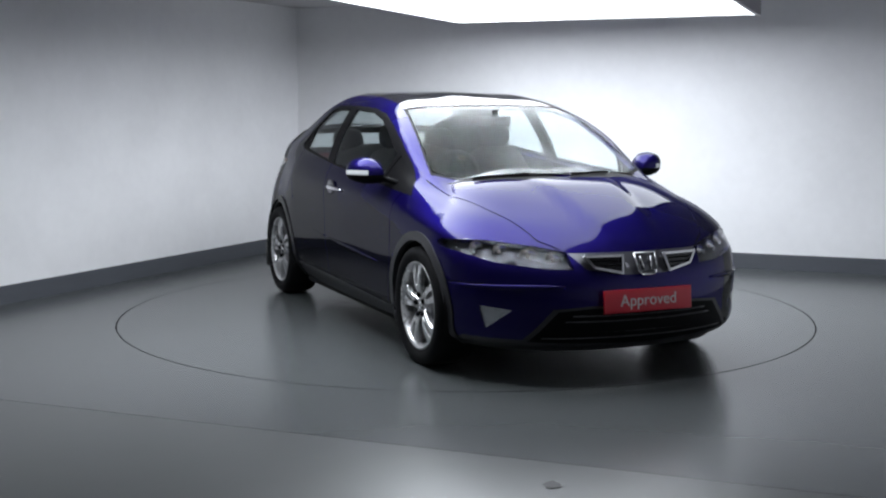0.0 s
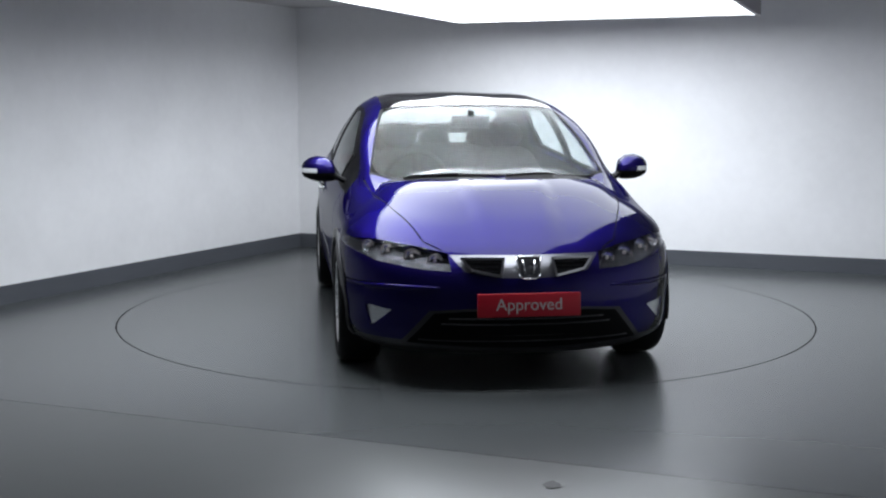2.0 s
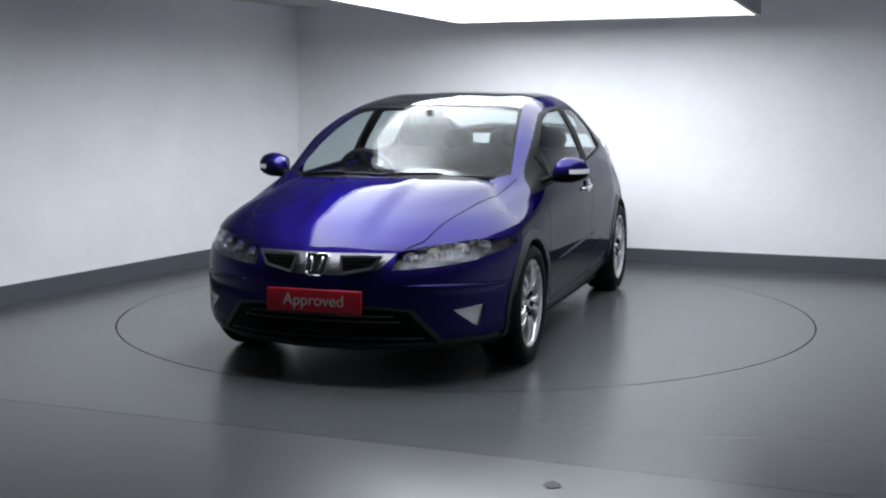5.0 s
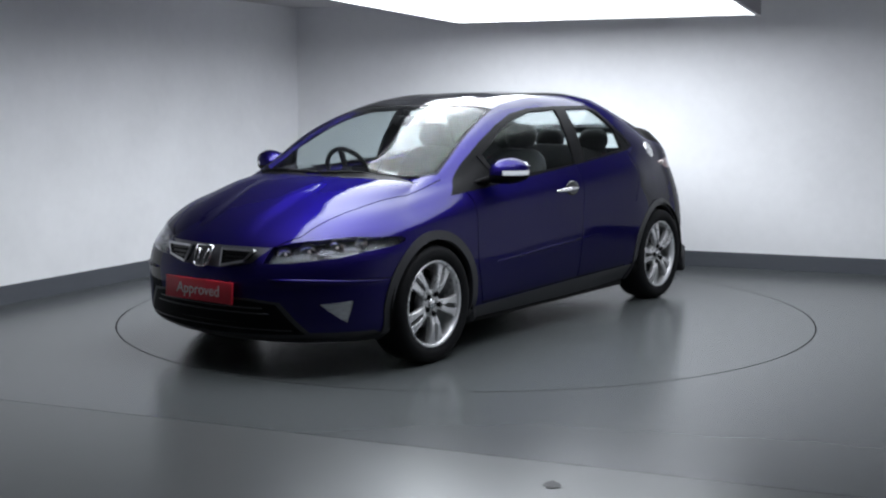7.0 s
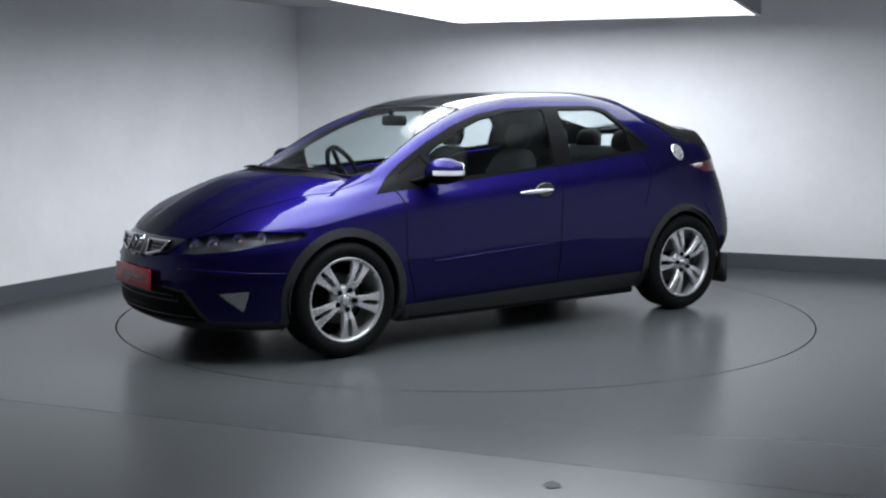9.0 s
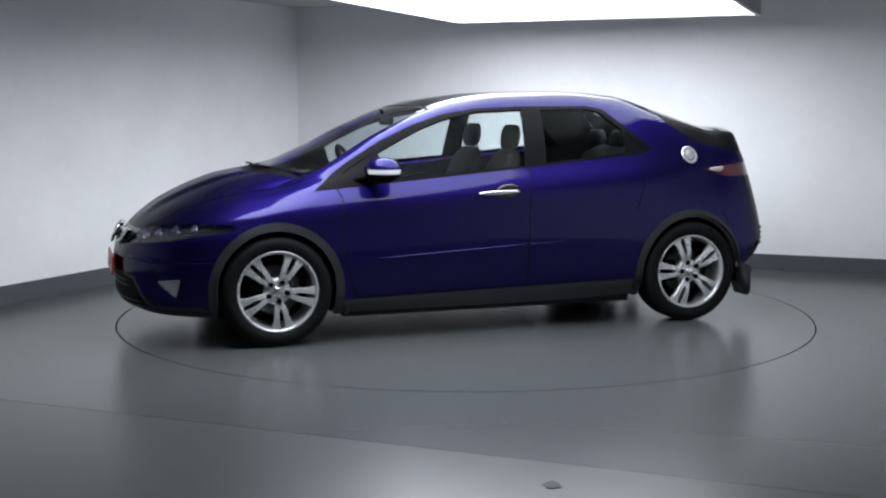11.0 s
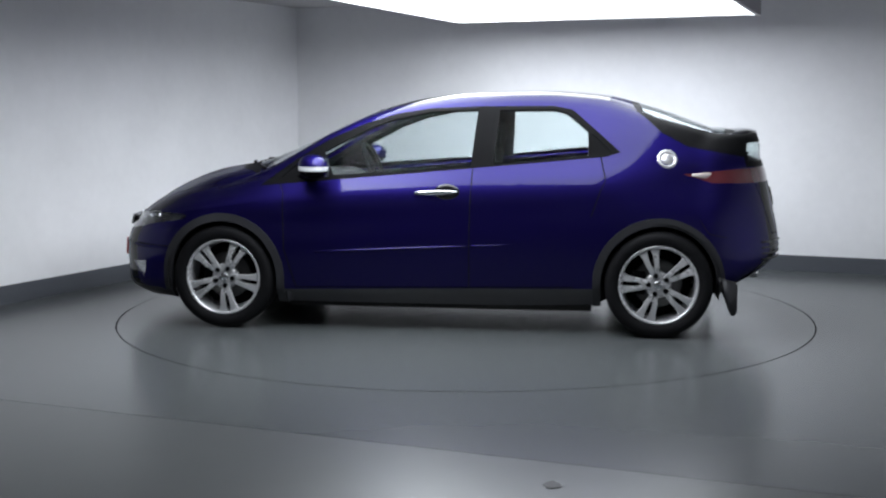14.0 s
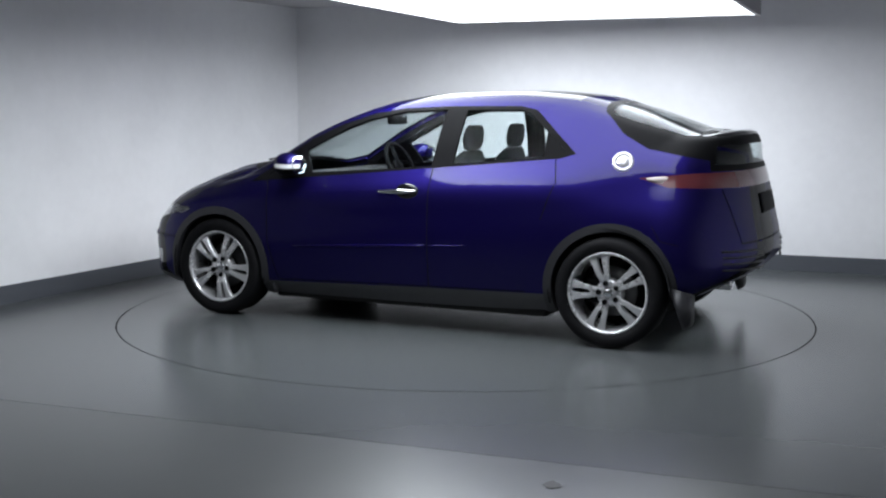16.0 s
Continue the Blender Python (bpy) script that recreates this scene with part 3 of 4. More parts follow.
    wheel.matrix_local = pose(x, y, WHEEL_R, 0, 0, 0 if side > 0 else 180)
    return wheel


def loft(bm, rings, caps=True):
    vs = [[bm.verts.new(p) for p in r] for r in rings]
    n = len(vs[0])
    for a, b in zip(vs, vs[1:]):
        for i in range(n):
            bm.faces.new((a[i], a[(i + 1) % n], b[(i + 1) % n], b[i]))
    if caps:
        bm.faces.new(vs[0][::-1])
        bm.faces.new(vs[-1])
    bmesh.ops.recalc_face_normals(bm, faces=bm.faces[:])
    return bm


def egg(cx, cy, cz, a, b, axis, n=20, power=2.4):
    """A rounded ring across an axis."""
    out = []
    for i in range(n):
        t = 2 * math.pi * i / n
        c, s = math.cos(t), math.sin(t)
        p = math.copysign(abs(c) ** (2 / power), c) * a
        q = math.copysign(abs(s) ** (2 / power), s) * b
        out.append({"x": (cx, cy + p, cz + q), "y": (cx + p, cy, cz + q), "z": (cx + p, cy + q, cz)}[axis])
    return out


def build_mirror(car, side):
    rings = []
    for y, a, b, dx, dz in ((.845, .040, .035, .02, -.03), (.862, .070, .058, .01, -.01), (.90, .092, .072, 0, 0), (.95, .092, .074, -.008, .004), (.995, .080, .062, -.018, .004), (1.025, .052, .042, -.028, .0), (1.036, .02, .018, -.032, -.004)):
        rings.append(egg(.728 + dx, y * side, .995 + dz, a, b, "y", 20, 2.3))
    bm = loft(bmesh.new(), rings)
    top, low, lamp = bmesh.new(), bmesh.new(), bmesh.new()
    bm.normal_update()
    bmesh.ops.bisect_plane(bm, geom=bm.faces[:] + bm.edges[:] + bm.verts[:], dist=1e-5, plane_co=(0, 0, 0.978), plane_no=(0, 0, 1))
    bmesh.ops.bisect_plane(bm, geom=bm.faces[:] + bm.edges[:] + bm.verts[:], dist=1e-5, plane_co=(0, 0, 1.004), plane_no=(0, 0, 1))
    for f in list(bm.faces):
        c = f.calc_center_median()
        dst = low if c.z < .978 else (lamp if c.z < 1.004 and abs(c.y) > .94 else top)
        dst.faces.new([dst.verts.new(v.co) for v in f.verts])
    for b in (top, low, lamp):
        bmesh.ops.remove_doubles(b, verts=b.verts[:], dist=1e-5)
    m = part("door_mirror", top, M_PAINT, car, "blue door mirror with a chrome-like indicator strip")
    part("mirror_base", low, M_BLACK, m, "black lower mirror shell")
    part("mirror_indicator", lamp, M_STRIP, m, "bright indicator strip")
    bm = loft(bmesh.new(), [egg(.80, .775 * side, .925, .075, .022, "y", 12), egg(.775, .82 * side, .945, .055, .018, "y", 12), egg(.735, .87 * side, .965, .045, .02, "y", 12)])
    part("mirror_arm", bm, M_BLACK, m)
    bm = bmesh.new()
    bm.faces.new([bm.verts.new(p) for p in egg(.640, .945 * side, .998, .075, .055, "x", 20, 3)])
    bmesh.ops.solidify(bm, geom=bm.faces[:], thickness=.004)
    part("mirror_glass", bm, M_CHROME, m)


def build_handle(car, side):
    y = .884 * side
    bm = loft(bmesh.new(), [egg(.125 - i * .013, (.884 + .020 * math.sin(math.pi * i / 20) ** .6) * side, .847 + .008 * i / 20, .007, .006 + .008 * math.sin(math.pi * (i + .5) / 21), "x", 12) for i in range(21)])
    h = part("door_handle", bm, M_CHROME, car, "chrome door handle")
    bm = lathe(bmesh.new(), [(0, .004), (.04, .004), (.052, .002), (.055, -.004)], 28)
    for v in bm.verts:
        v.co = Vector((-.070 + v.co.x * 1.4, y + v.co.y * side - .002 * side, .853 + v.co.z * .85))
    part("handle_recess", bm, M_GLOSS, h, "dark recess behind the handle")


def build_seat(car, x, y, bench=0.26):
    bm = loft(bmesh.new(), [egg(x + .02, y, .50, .26, bench, "z", 20, 3.5), egg(x + .02, y, .56, .27, bench + .01, "z", 20, 3.5), egg(x, y, .62, .25, bench - .02, "z", 20, 3.5)])
    seat = part("seat", bm, M_SEAT, car, "dark grey cloth seat")
    rings = []
    for t, k in ((0, .9), (.12, 1), (.4, 1), (.7, .95), (.88, .82), (.96, .66), (1.0, .45)):
        w = bench * k * (1 - .10 * t)
        rings.append(egg(x - .20 - .17 * t, y, .60 + .48 * t, (.075 - .025 * t) * (1 if t < .9 else .7), w, "z", 20, 3))
    part("backrest", loft(bmesh.new(), rings), M_SEAT, seat)
    ys = (y,) if bench < .4 else (y - .36, y, y + .36)
    for yy in ys:
        low = .0 if bench < .4 else -.05
        rings = [egg(x - .37 - .02 * t, yy, 1.085 + low + .155 * t, .042 * k ** .5, .118 * k, "z", 16, 2.6) for t, k in ((0, .55), (.1, .8), (.35, 1), (.65, .98), (.88, .8), (1, .5))]
        part("headrest", loft(bmesh.new(), rings), M_SEAT, seat)
        for d in (-.05, .05):
            part("headrest_post", loft(bmesh.new(), [egg(x - .37, yy + d, z + low, .006, .006, "z", 8, 2) for z in (1.03, 1.10)]), M_CHROME, seat)


def inset(skin, zones, depth):
    """The same patch of skin, set back along its normals."""
    return take(skin, zones, False, lift=-depth)


def bowl(bm, c, r, way, depth=.6):
    """An open reflector bowl at c that faces along way."""
    lathe(bm, [(r * math.sin(a), -r * depth * math.cos(a)) for a in np.linspace(0.02, math.pi / 2, 7)], 18)
    m = Matrix.Translation(c) @ Vector(way).to_track_quat("Y", "Z").to_matrix().to_4x4()
    bmesh.ops.transform(bm, matrix=m, verts=bm.verts[:])
    return bm


def sweep(path, a, b, axis="x", n=10, power=2.2):
    return loft(bmesh.new(), [egg(*p, a, b, axis, n, power) for p in path])


def build_front_detail(car):
    find = {o.name.split(".")[0]: o for o in car.children}
    # headlights: four reflector bowls, each with its bulb
    for side, lamp in zip((1, -1), [o for o in car.children if o.name.startswith("headlight")]):
        for x, y, z, r in ((2.018, .43, .617, .042), (1.958, .535, .632, .048), (1.868, .645, .652, .044), (1.778, .735, .670, .034)):
            bm = bowl(bmesh.new(), (x - .018, y * side, z), r, (.9, .35 * side, .05))
            part("reflector", bm, M_REFLECTOR, lamp, "chrome reflector bowl")
            bm = bmesh.new()
            bmesh.ops.create_icosphere(bm, subdivisions=2, radius=r * .22)
            bmesh.ops.translate(bm, verts=bm.verts[:], vec=(x - .030, y * side, z))
            part("bulb", bm, M_TAILCLEAR, lamp)
    for side, lamp in zip((1, -1), [o for o in car.children if o.name.startswith("fog_lamp")]):
        part("reflector", bowl(bmesh.new(), (1.888, .705 * side, .352), .027, (.8, .6 * side, 0), .4), M_REFLECTOR, lamp, "round chrome reflector bowl")
    # grille: black openings with slats, chrome bars, emblem
    grille = find["grille"]
    for side in (1, -1):
        pts = [(.135, .560), (.275, .588), (.318, .640), (.118, .640)]
        bm = bmesh.new()
        lo, hi = [], []
        for y, z in pts:
            x = 2.153 - .30 * y * y - .42 * (z - .56)
            lo.append(bm.verts.new((x - .02, y * side, z)))
            hi.append(bm.verts.new((x + .006, y * side, z)))
        bm.faces.new(lo)
        bm.faces.new(hi)
        for k in range(4):
            bm.faces.new((lo[k], lo[(k + 1) % 4], hi[(k + 1) % 4], hi[k]))
        bmesh.ops.recalc_face_normals(bm, faces=bm.faces[:])
        part("grille_opening", bm, M_GLOSS, grille, "black grille opening", smooth=False)
        for k in range(3):
            z = .578 + .02 * k
            y1 = .27 + .016 * k
            bm = sweep([(2.163 - .30 * y * y - .42 * (z - .56), y * side, z) for y in np.linspace(.132, y1, 6)], .003, .0025, "y", 8)
            part("grille_slat", bm, M_BLACK, grille)
        ring = [(2.162 - .30 * y * y - .42 * (z - .56), y * side, z) for y, z in pts + pts[:1]]
        bm = bmesh.new()
        for p, q in zip(ring, ring[1:]):
            p, q = Vector(p), Vector(q)
            d = (q - p).normalized()
            n = Vector((1, 0, 0))
            e = d.cross(n).normalized() * .006
            vs = [bm.verts.new(v) for v in (p - d * .004 - e, q + d * .004 - e, q + d * .004 + e, p - d * .004 + e)]
            ws = [bm.verts.new(v.co + n * .007) for v in vs]
            bm.faces.new(vs)
            bm.faces.new(ws)
            for k in range(4):
                bm.faces.new((vs[k], vs[(k + 1) % 4], ws[(k + 1) % 4], ws[k]))
        bmesh.ops.recalc_face_normals(bm, faces=bm.faces[:])
        part("grille_frame", bm, M_FRAME, grille, "chrome frame round the opening", smooth=False)
    # emblem: plain chrome badge, outer ring and uprights
    badge = bmesh.new()
    outer = [(-.062, .652), (.062, .652), (.054, .565), (.034, .545), (-.034, .545), (-.054, .565)]
    low = [badge.verts.new((2.165 - .42 * (z - .56), y, z)) for y, z in outer]
    top = [badge.verts.new((2.172 - .42 * (z - .56), y * .96, .6 + (z - .6) * .96)) for y, z in outer]
    badge.faces.new(top)
    for k in range(6):
        badge.faces.new((low[k], low[(k + 1) % 6], top[(k + 1) % 6], top[k]))
    bmesh.ops.recalc_face_normals(badge, faces=badge.faces[:])
    emblem = part("emblem", badge, M_BEZEL, grille, "plain chrome badge", smooth=False)
    ring = outer + outer[:1]
    for (y1, z1), (y2, z2) in zip(ring, ring[1:]):
        bm = sweep([(2.174 - .42 * (z - .56), y, z) for y, z in ((y1 * .95, .6 + (z1 - .6) * .95), (y2 * .95, .6 + (z2 - .6) * .95))], .004, .004, "x" if abs(y1 - y2) < .03 else "y", 8)
        if abs(y1 - y2) < .03:
            bm.free()
            bm = loft(bmesh.new(), [egg(2.174 - .42 * (.6 + (z - .6) * .95 - .56), y * .95, .6 + (z - .6) * .95, .004, .004, "z", 8) for y, z in ((y1, z1), (y2, z2))])
        part("badge_rim", bm, M_CHROME, emblem)
    for s in (-1, 1):
        bm = loft(bmesh.new(), [egg(2.176 - .42 * (z - .56), s * (.024 + k), z, .004, .005, "z", 8) for z, k in ((.57, -.004), (.60, 0), (.635, .006))])
        part("badge_bar", bm, M_CHROME, emblem)
    # slats across the lower intake
    intake = find["air_intake"]
    for k in range(5):
        z = .245 + .027 * k
        half = .52 - .035 * k
        bm = sweep([(nose_x(y) + (.002 if z > .3 else -.006), y, z) for y in np.linspace(-half, half, 19)], .006, .004, "y", 8)
        part("intake_slat", bm, M_TRIM, intake)
    # wipers lie along the foot of the windscreen
    for y0, y1, x0, x1, z0 in ((-.50, .08, 1.22, 1.305, .985), (.05, .60, 1.315, 1.10, .990)):
        path = [(x0 + (x1 - x0) * t + .03 * math.sin(math.pi * t), y0 + (y1 - y0) * t, .980 + .012 * math.sin(math.pi * t) - .03 * abs(y0 + (y1 - y0) * t)) for t in np.linspace(0, 1, 9)]
        w = part("wiper", sweep(path, .009, .008, "y", 8), M_BLACK, car, "black windscreen wiper")
        arm = [(p[0] + .02, p[1], p[2] + .012) for p in path[:5]]
        part("wiper_arm", sweep(arm, .010, .006, "y", 8), M_BLACK, w)
    # ledge pressed into the bumper above each fog lamp
    for side in (1, -1):
        path, fade = [], []
        for t in np.linspace(0, 1, 14):
            y = .42 + .43 * t
            path.append((1.45 + .712 * (1 - (y / .8795) ** 2.25) ** (1 / 2.25) - .001, y * side, .500 - .012 * t))
            fade.append(.013 * math.sin(math.pi * (.06 + .88 * t)) ** .7)
        part("bumper_ledge", loft(bmesh.new(), [egg(*p, f, f, "y", 8) for p, f in zip(path, fade)]), M_PAINT, find["front_bumper"])
    # creases pressed into the doors
    for side in (1, -1):
        doors = {o.name.split(".")[0]: o for o in car.children if "door" in o.name and o.name.split(".")[0] in ("front_door", "rear_door") and (sum(v.co.y for v in o.data.vertices) > 0) == (side > 0)}
        for name, xa, xb in (("front_door", .74, -.185), ("rear_door", -.215, -.47)):
            path = []
            for t in np.linspace(0, 1, 14):
                x = xa + (xb - xa) * t
                path.append((x, .878 * side, .485 + (.74 - x) * .05))
            fade = [(.0045 * math.sin(math.pi * min(max(((.74 - p[0]) / 1.21) * .9 + .08, 0), 1)) + .001) for p in path]
            part("door_crease", loft(bmesh.new(), [egg(*p, f * 1.5, f * 1.6, "x", 8) for p, f in zip(path, fade)]), M_PAINT, doors[name])


def tail_x(y):
    return -1.55 - .535 * (1 - (abs(y) / .835) ** 2.7) ** (1 / 2.7)


def nose_x(y):
    return 1.45 + .712 * (1 - (abs(y) / .868) ** 2.25) ** (1 / 2.25)


def build_rear_detail(car):
    # fuel filler on the left haunch
    bm = lathe(bmesh.new(), [(0, .010), (.030, .010), (.034, .005), (.040, .005), (.044, .011), (.056, .010), (.061, .004), (.062, -.012)], 32)
    cap = part("fuel_cap", bm, M_ALLOY, car, "round brushed chrome fuel cap")
    n = Vector((-.16, .86, .42)).normalized()
    cap.matrix_local = Matrix.Translation((-1.358, .735, 1.048)) @ n.to_track_quat("Y", "Z").to_matrix().to_4x4()
    # spoiler blade across the rear window
    rings = []
    for t in np.linspace(-1, 1, 25):
        y = t * .52
        e = abs(t) ** 2.6
        xf, xb, z = -1.70 + .08 * e, -1.945 + .20 * e, 1.202 - .030 * e
        th = .012 * (1 - .5 * e)
        rings.append([(xf, y, z), (xf - .06, y, z + th), (xb + .05, y, z + th * .9 + .006), (xb, y, z + .004), (xb + .012, y, z - .016), (xb + .08, y, z - th), (xf - .05, y, z - th)])
    part("rear_spoiler", loft(bmesh.new(), rings), M_GLOSS, car, "gloss black rear spoiler across the window")
    # number plate recess and handle bar: plain dark shapes
    bm = bmesh.new()
    box(bm, -.010, .010, -.20, .20, -.06, .06, .008)
    ob = part("plate_recess", bm, M_BLACK, car, "black rear plate recess")
    ob.matrix_local = pose(-2.028, 0, .80, 0, 12, 0)
    bm = bmesh.new()
    box(bm, -.005, .005, -.18, .18, -.048, .048, .002)
    ob2 = part("rear_plate", bm, M_DARK, ob, "plain rear plate")
    ob2.matrix_local = pose(-.008, 0, 0)
    # bumper vents and exhaust tips
    for side in (1, -1):
        for k in range(4):
            z = .445 + .034 * k
            path = [(tail_x(y) + .002, y * side, z + .04 * (y - .3)) for y in np.linspace(.30, .70, 12)]
            part("bumper_rib", sweep(path, .008, .006, "y", 8), M_TRIM, car)
        bm = lathe(bmesh.new(), [(.026, 0), (.030, .004), (.033, .0), (.033, -.12), (.026, -.12)], 20, True)
        ob = part("exhaust_tip", bm, M_CHROME, car, "chrome exhaust tip")
        ob.matrix_local = pose(-1.925, .47 * side, .352, 0, 0, 90)
    # pale front ends of the tail lamps
    for side, lamp in zip((1, -1), [o for o in car.children if o.name.startswith("tail_lamp")]):
        bm = loft(bmesh.new(), [egg(x, y * side, z, a, b, "x", 10) for x, y, z, a, b in ((-1.50, .755, .958, .006, .007), (-1.58, .735, .953, .014, .020), (-1.70, .690, .948, .014, .030), (-1.76, .665, .945, .006, .010))])
        part("clear_segment", bm, M_TAILCLEAR, lamp, "pale clear lens segment")


def build_car():
    car = tagged(new("car"), "blue-violet metallic five-door hatchback car on the turntable", "car")
    skin = build_skin()
    body = part("body", take(skin, ["body"]), M_PAINT, car, "blue-violet metallic body shell")
    shell(body, .035, M_DARK)
    for name, zones, mat, label in (("bonnet", ["bonnet"], M_PAINT, "blue-violet metallic bonnet"), ("front_bumper", ["front_bumper"], M_PAINT, "blue front bumper"), ("rear_bumper", ["rear_bumper"], M_PAINT, "blue rear bumper"),
                                    ("tailgate", ["tailgate"], M_PAINT, "blue tailgate"), ("cowl_panel", ["cowl"], M_BLACK, "black plastic cowl below the windscreen"), ("bumper_lip", ["lip"], M_TRIM, "dark grey lower bumper edging")):
        shell(part(name, take(skin, zones), mat, car, label), .02, M_DARK)
    for joint in islands(take(skin, ["gap"], lift=-.004)):
        shell(part("shut_line", joint, M_UNDER, car, "dark joint between two panels"), .02)
    for side in (1, -1):
        one = (lambda b: b) if side > 0 else flip
        for name, zones, mat, label, depth in (
                ("front_door", ["front_door"], M_PAINT, "blue front door", .05), ("rear_door", ["rear_door"], M_PAINT, "blue rear door", .05),
                ("side_sill", ["sill"], M_SILL, "dark grey plastic sill", .03), ("arch_trim", ["arch_front"], M_TRIM, "dark grey wheel arch trim", .03), ("arch_trim", ["arch_rear"], M_TRIM, "dark grey wheel arch trim", .03),
                ("window_surround", ["window_surround"], M_BLACK, "black window surround", .02), ("front_window", ["front_glass"], M_GLASS, "tinted door glass", .004),
                ("rear_side_window", ["rear_glass"], M_GLASS, "tinted rear door glass", .004), ("quarter_window", ["quarter_front"], M_BLACK, "black quarter pane", .004), ("quarter_window", ["quarter_rear"], M_BLACK, "black quarter pane", .004),
                ("headlight", ["headlight"], M_LENS, "clear headlight with chrome reflectors", .004), ("fog_lamp", ["fog"], M_LENS, "clear triangular fog lamp", .003), ("tail_lamp", ["tail"], M_TAIL, "red tail lamp", .01)):
            lift = .008 if name == "arch_trim" else (-.004 if "window" in name and name != "window_surround" else 0)
            ob = part(name, one(take(skin, zones, False, lift=lift)), mat, car, label)
            shell(ob, depth, M_DARK if mat in (M_PAINT,) else None)
            if mat in (M_GLASS, M_LENS):
                ob.visible_shadow = False
    glass = part("windscreen", take(skin, ["windscreen"]), M_GLASS, car, "clear curved windscreen")
    glass.visible_shadow = False
    shell(glass, .005)
    for name, zones, mat, label in (("screen_surround", ["screen_edge"], M_BLACK, "black windscreen edge"), ("roof_glass", ["roof_glass"], M_PRIVACY, "dark panoramic glass roof"), ("rear_glass_edge", ["rear_black"], M_BLACK, "gloss black rear window edge, widened over shaded body paint"),
                                    ("rear_window", ["rear_window"], M_GLASS, "sloping rear window"), ("lower_rear_window", ["lower_rear_glass"], M_GLASS, "upright lower rear window"), ("grille", ["grille"], M_GRILLE, "satin chrome front grille"),
                                    ("air_intake", ["intake"], M_BLACK, "black lower air intake")):
        ob = part(name, take(skin, zones), mat, car, label)
        shell(ob, .008, M_DARK if mat in (M_BLACK,) else None)
        if mat is M_GLASS:
            ob.visible_shadow = False
    for side in (1, -1):
        one = (lambda b: b) if side > 0 else flip
        for name, zones, depth in (("headlight", ["headlight"], .038), ("fog_lamp", ["fog"], .010)):
            lamp = [o for o in car.children if o.name.split(".")[0] == name][0 if side > 0 else 1]
            part("bezel", one(inset(skin, zones, depth)), M_BEZEL if name == "headlight" else M_FOG, lamp, "grey inner bezel")
    skin.free()
    # floor pan and wheel wells
    bm = bmesh.new()
    box(bm, -1.58, 1.85, -.56, .56, .185, .30, .03)
    box(bm, -.93, .93, -.775, .775, .135, .30, .02)
    part("floor_pan", bm, M_UNDER, car)
    for name, label, dims in (("exhaust_shield", "dark heat shield under the floor", (-.48, .12, -.34, .34, .095, .18)), ("silencer", "dark exhaust silencer", (-1.02, -.62, -.42, .30, .12, .20)),
                              ("subframe", "dark front subframe", (.76, .95, -.5, .5, .12, .19))):
        bm = bmesh.new()
        box(bm, *dims, .03)
        part(name, bm, M_UNDER, car, label)
    for cx in (AXLE, -AXLE):
        for side in (1, -1):
            bm = bmesh.new()
            prof = []
            n = 24
            for i in range(n + 1):
                a = -.25 + (math.pi + .5) * i / n
                prof.append((cx + .356 * math.cos(a), .325 + .356 * math.sin(a)))
            rows = [[bm.verts.new((x, y * side, z)) for x, z in prof] for y in (.865, .60)]
            for i in range(n):
                bm.faces.new((rows[0][i], rows[0][i + 1], rows[1][i + 1], rows[1][i]))
            bm.faces.new(rows[1])
            part("wheel_well", bm, M_UNDER, car, smooth=False)
            bm = bmesh.new()
            side_view = [(-.345, .37), (-.43, .31), (-.425, .175), (-.395, .155)] if cx > 0 else [(-.34, .37), (-.455, .33), (-.455, .155), (-.425, .135)]
            near, far = ([bm.verts.new((cx + dx, y * side, z)) for dx, z in side_view] for y in ((.835, .69) if cx > 0 else (.85, .69)))
            bm.faces.new(near)
            bm.faces.new(far[::-1])
            for i in range(4):
                bm.faces.new((near[i], far[i], far[(i + 1) % 4], near[(i + 1) % 4]))
            bmesh.ops.recalc_face_normals(bm, faces=bm.faces[:])
            bmesh.ops.bevel(bm, geom=bm.edges[:], offset=.008, segments=2, affect="EDGES")
            part("mud_flap", bm, M_TRIM, car, "dark plastic mud flap")
    for x, y in ((AXLE, .765), (-AXLE, .765)):
        build_wheel(car, "wheel", x, y, 1, radians(-28.5 if x > 0 else 16))
        build_wheel(car, "wheel", x, -y, -1, radians(10))
    for side in (1, -1):
        build_mirror(car, side)
        build_handle(car, side)
    # number board
    bm = bmesh.new()
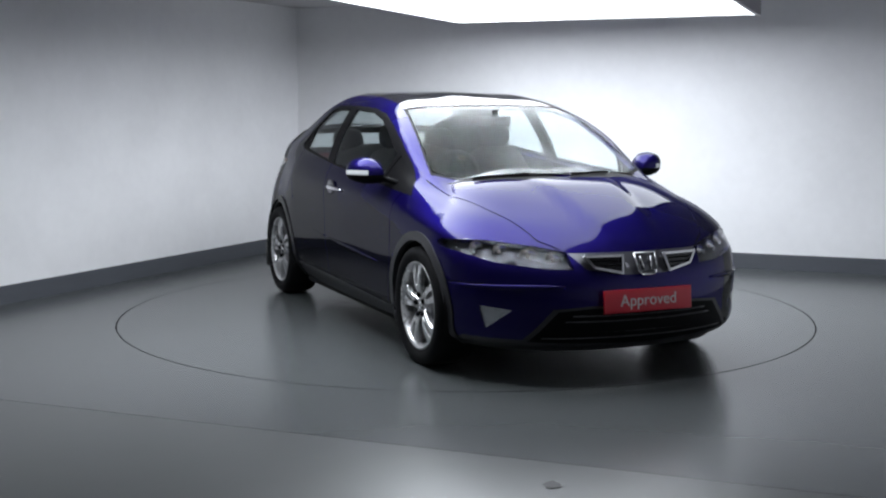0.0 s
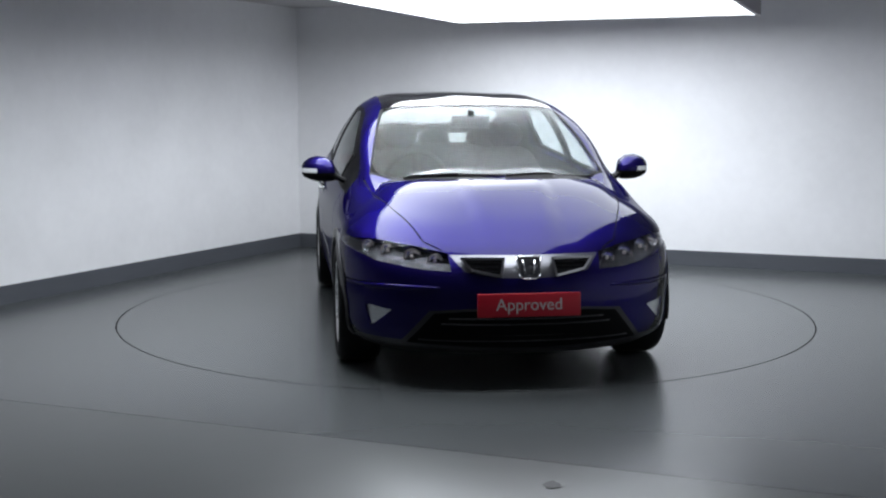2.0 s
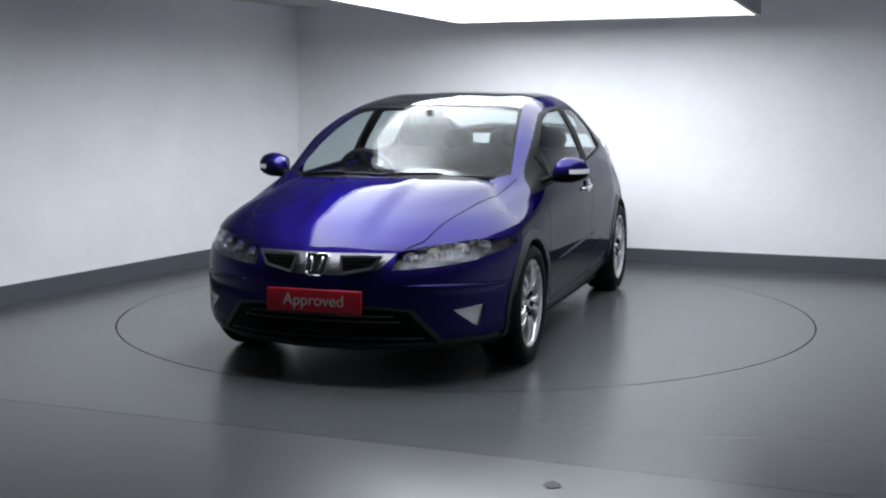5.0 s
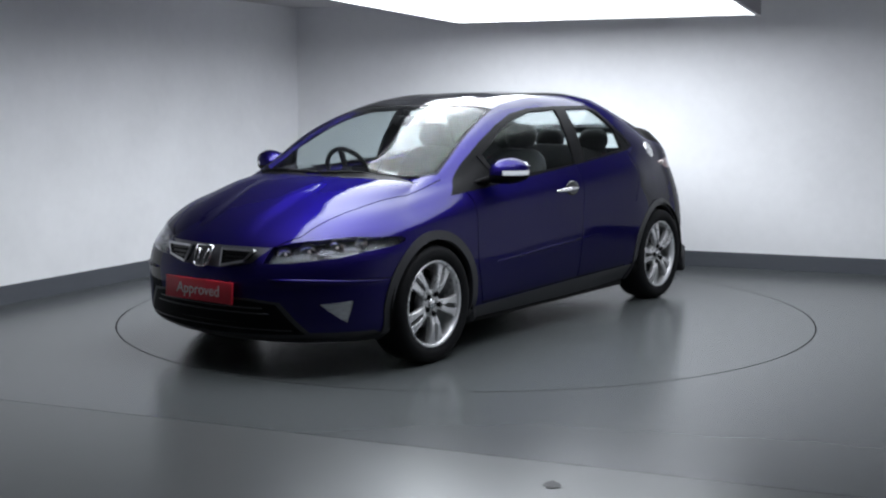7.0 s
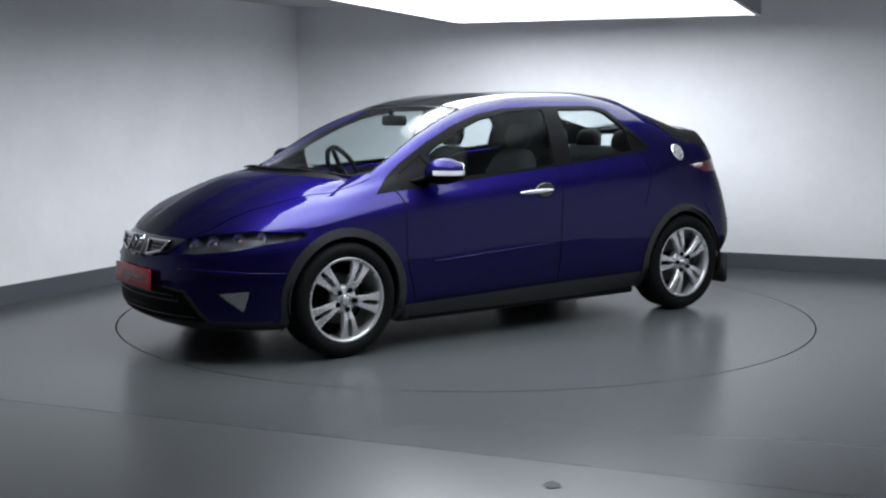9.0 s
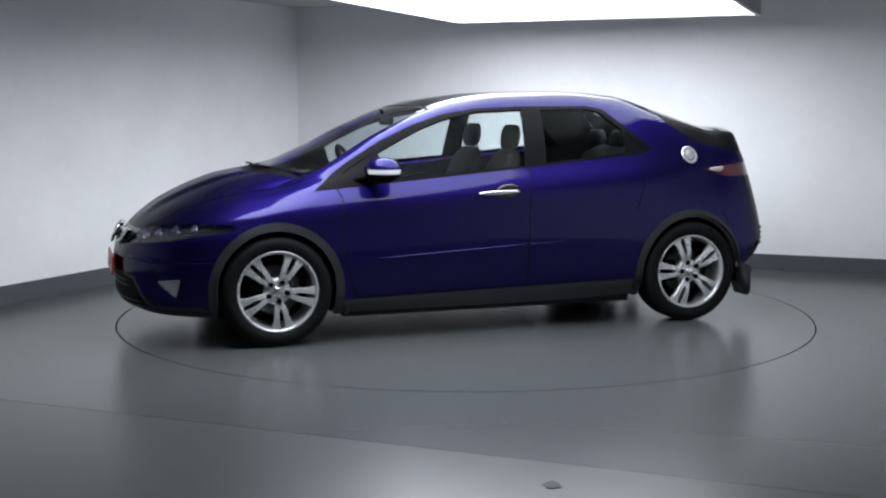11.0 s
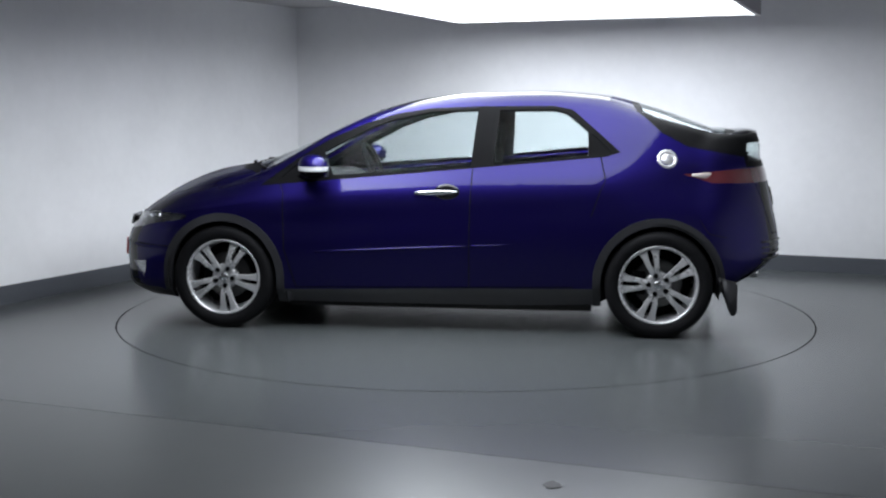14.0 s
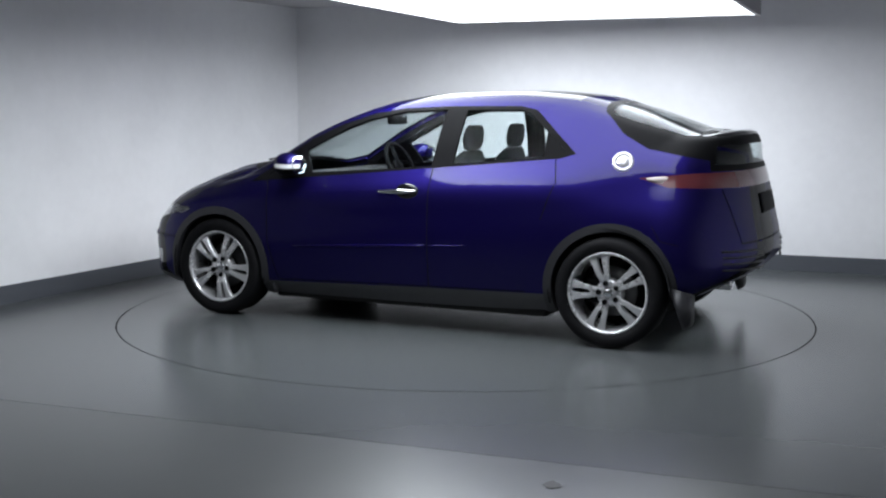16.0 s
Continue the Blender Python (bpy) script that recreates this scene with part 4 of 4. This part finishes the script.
    box(bm, -.006, .006, -.250, .250, -.056, .056, .004)
    plate = part("approved_plate", bm, M_RED, car, "red board with white lettering")
    plate.matrix_local = pose(2.185, -.004, .424, 0, -4, 0)
    txt = bpy.data.curves.new("plate_lettering", "FONT")
    txt.body, txt.size, txt.align_x, txt.align_y, txt.extrude = "Approved", .080, "CENTER", "CENTER", .0008
    txt.materials.append(M_WHITE)
    ob = new("plate_lettering", txt)
    ob.parent = plate
    ob.matrix_local = pose(.0075, 0, .0, 90, 0, 90)
    build_front_detail(car)
    build_rear_detail(car)
    bm = loft(bmesh.new(), [egg(.44, y, 1.265, .018, .032, "y", 12, 3) for y in np.linspace(-.115, .115, 7)])
    im = part("interior_mirror", bm, M_BLACK, car, "black interior mirror")
    bm = loft(bmesh.new(), [egg(.455 + .02 * t, 0, 1.29 + .045 * t, .012, .02, "z", 10) for t in (0, 1)])
    part("mirror_stem", bm, M_BLACK, im)
    # seats, dash and wheel
    for y in (.36, -.36):
        build_seat(car, .10, y)
    build_seat(car, -.85, 0, .60)
    bm = loft(bmesh.new(), [egg(.92, y, .80, .20, .12, "y", 16, 3) for y in (-.70, -.3, .3, .70)])
    part("dashboard", bm, M_DARK, car, "dark dashboard")
    bm = lathe(bmesh.new(), [(.175 + .016 * math.cos(2 * math.pi * i / 10), .016 * math.sin(2 * math.pi * i / 10)) for i in range(10)], 40, True, "z")
    wheel = part("steering_wheel", bm, M_BLACK, car, "black steering wheel")
    wheel.matrix_local = pose(.60, -.36, .93, 0, -65, 0)
    bm = lathe(bmesh.new(), [(0, -.01), (.06, -.01), (.06, -.03), (0, -.03)], 20, False, "z")
    box(bm, -.17, .17, -.02, .02, -.02, -.005, .004)
    part("steering_boss", bm, M_BLACK, wheel)
    return car


car = build_car()


def motions():
    rows, table = [], []
    for t, a in TURN:
        table.append((t, pose(0, 0, 0, 0, 0, a)))
        rows.append((t, pose(0, 0, 0, 0, 0, a) @ pose(CAR_AT[0], CAR_AT[1], 0)))
    walk(turntable, table)
    walk(car, rows)


motions()
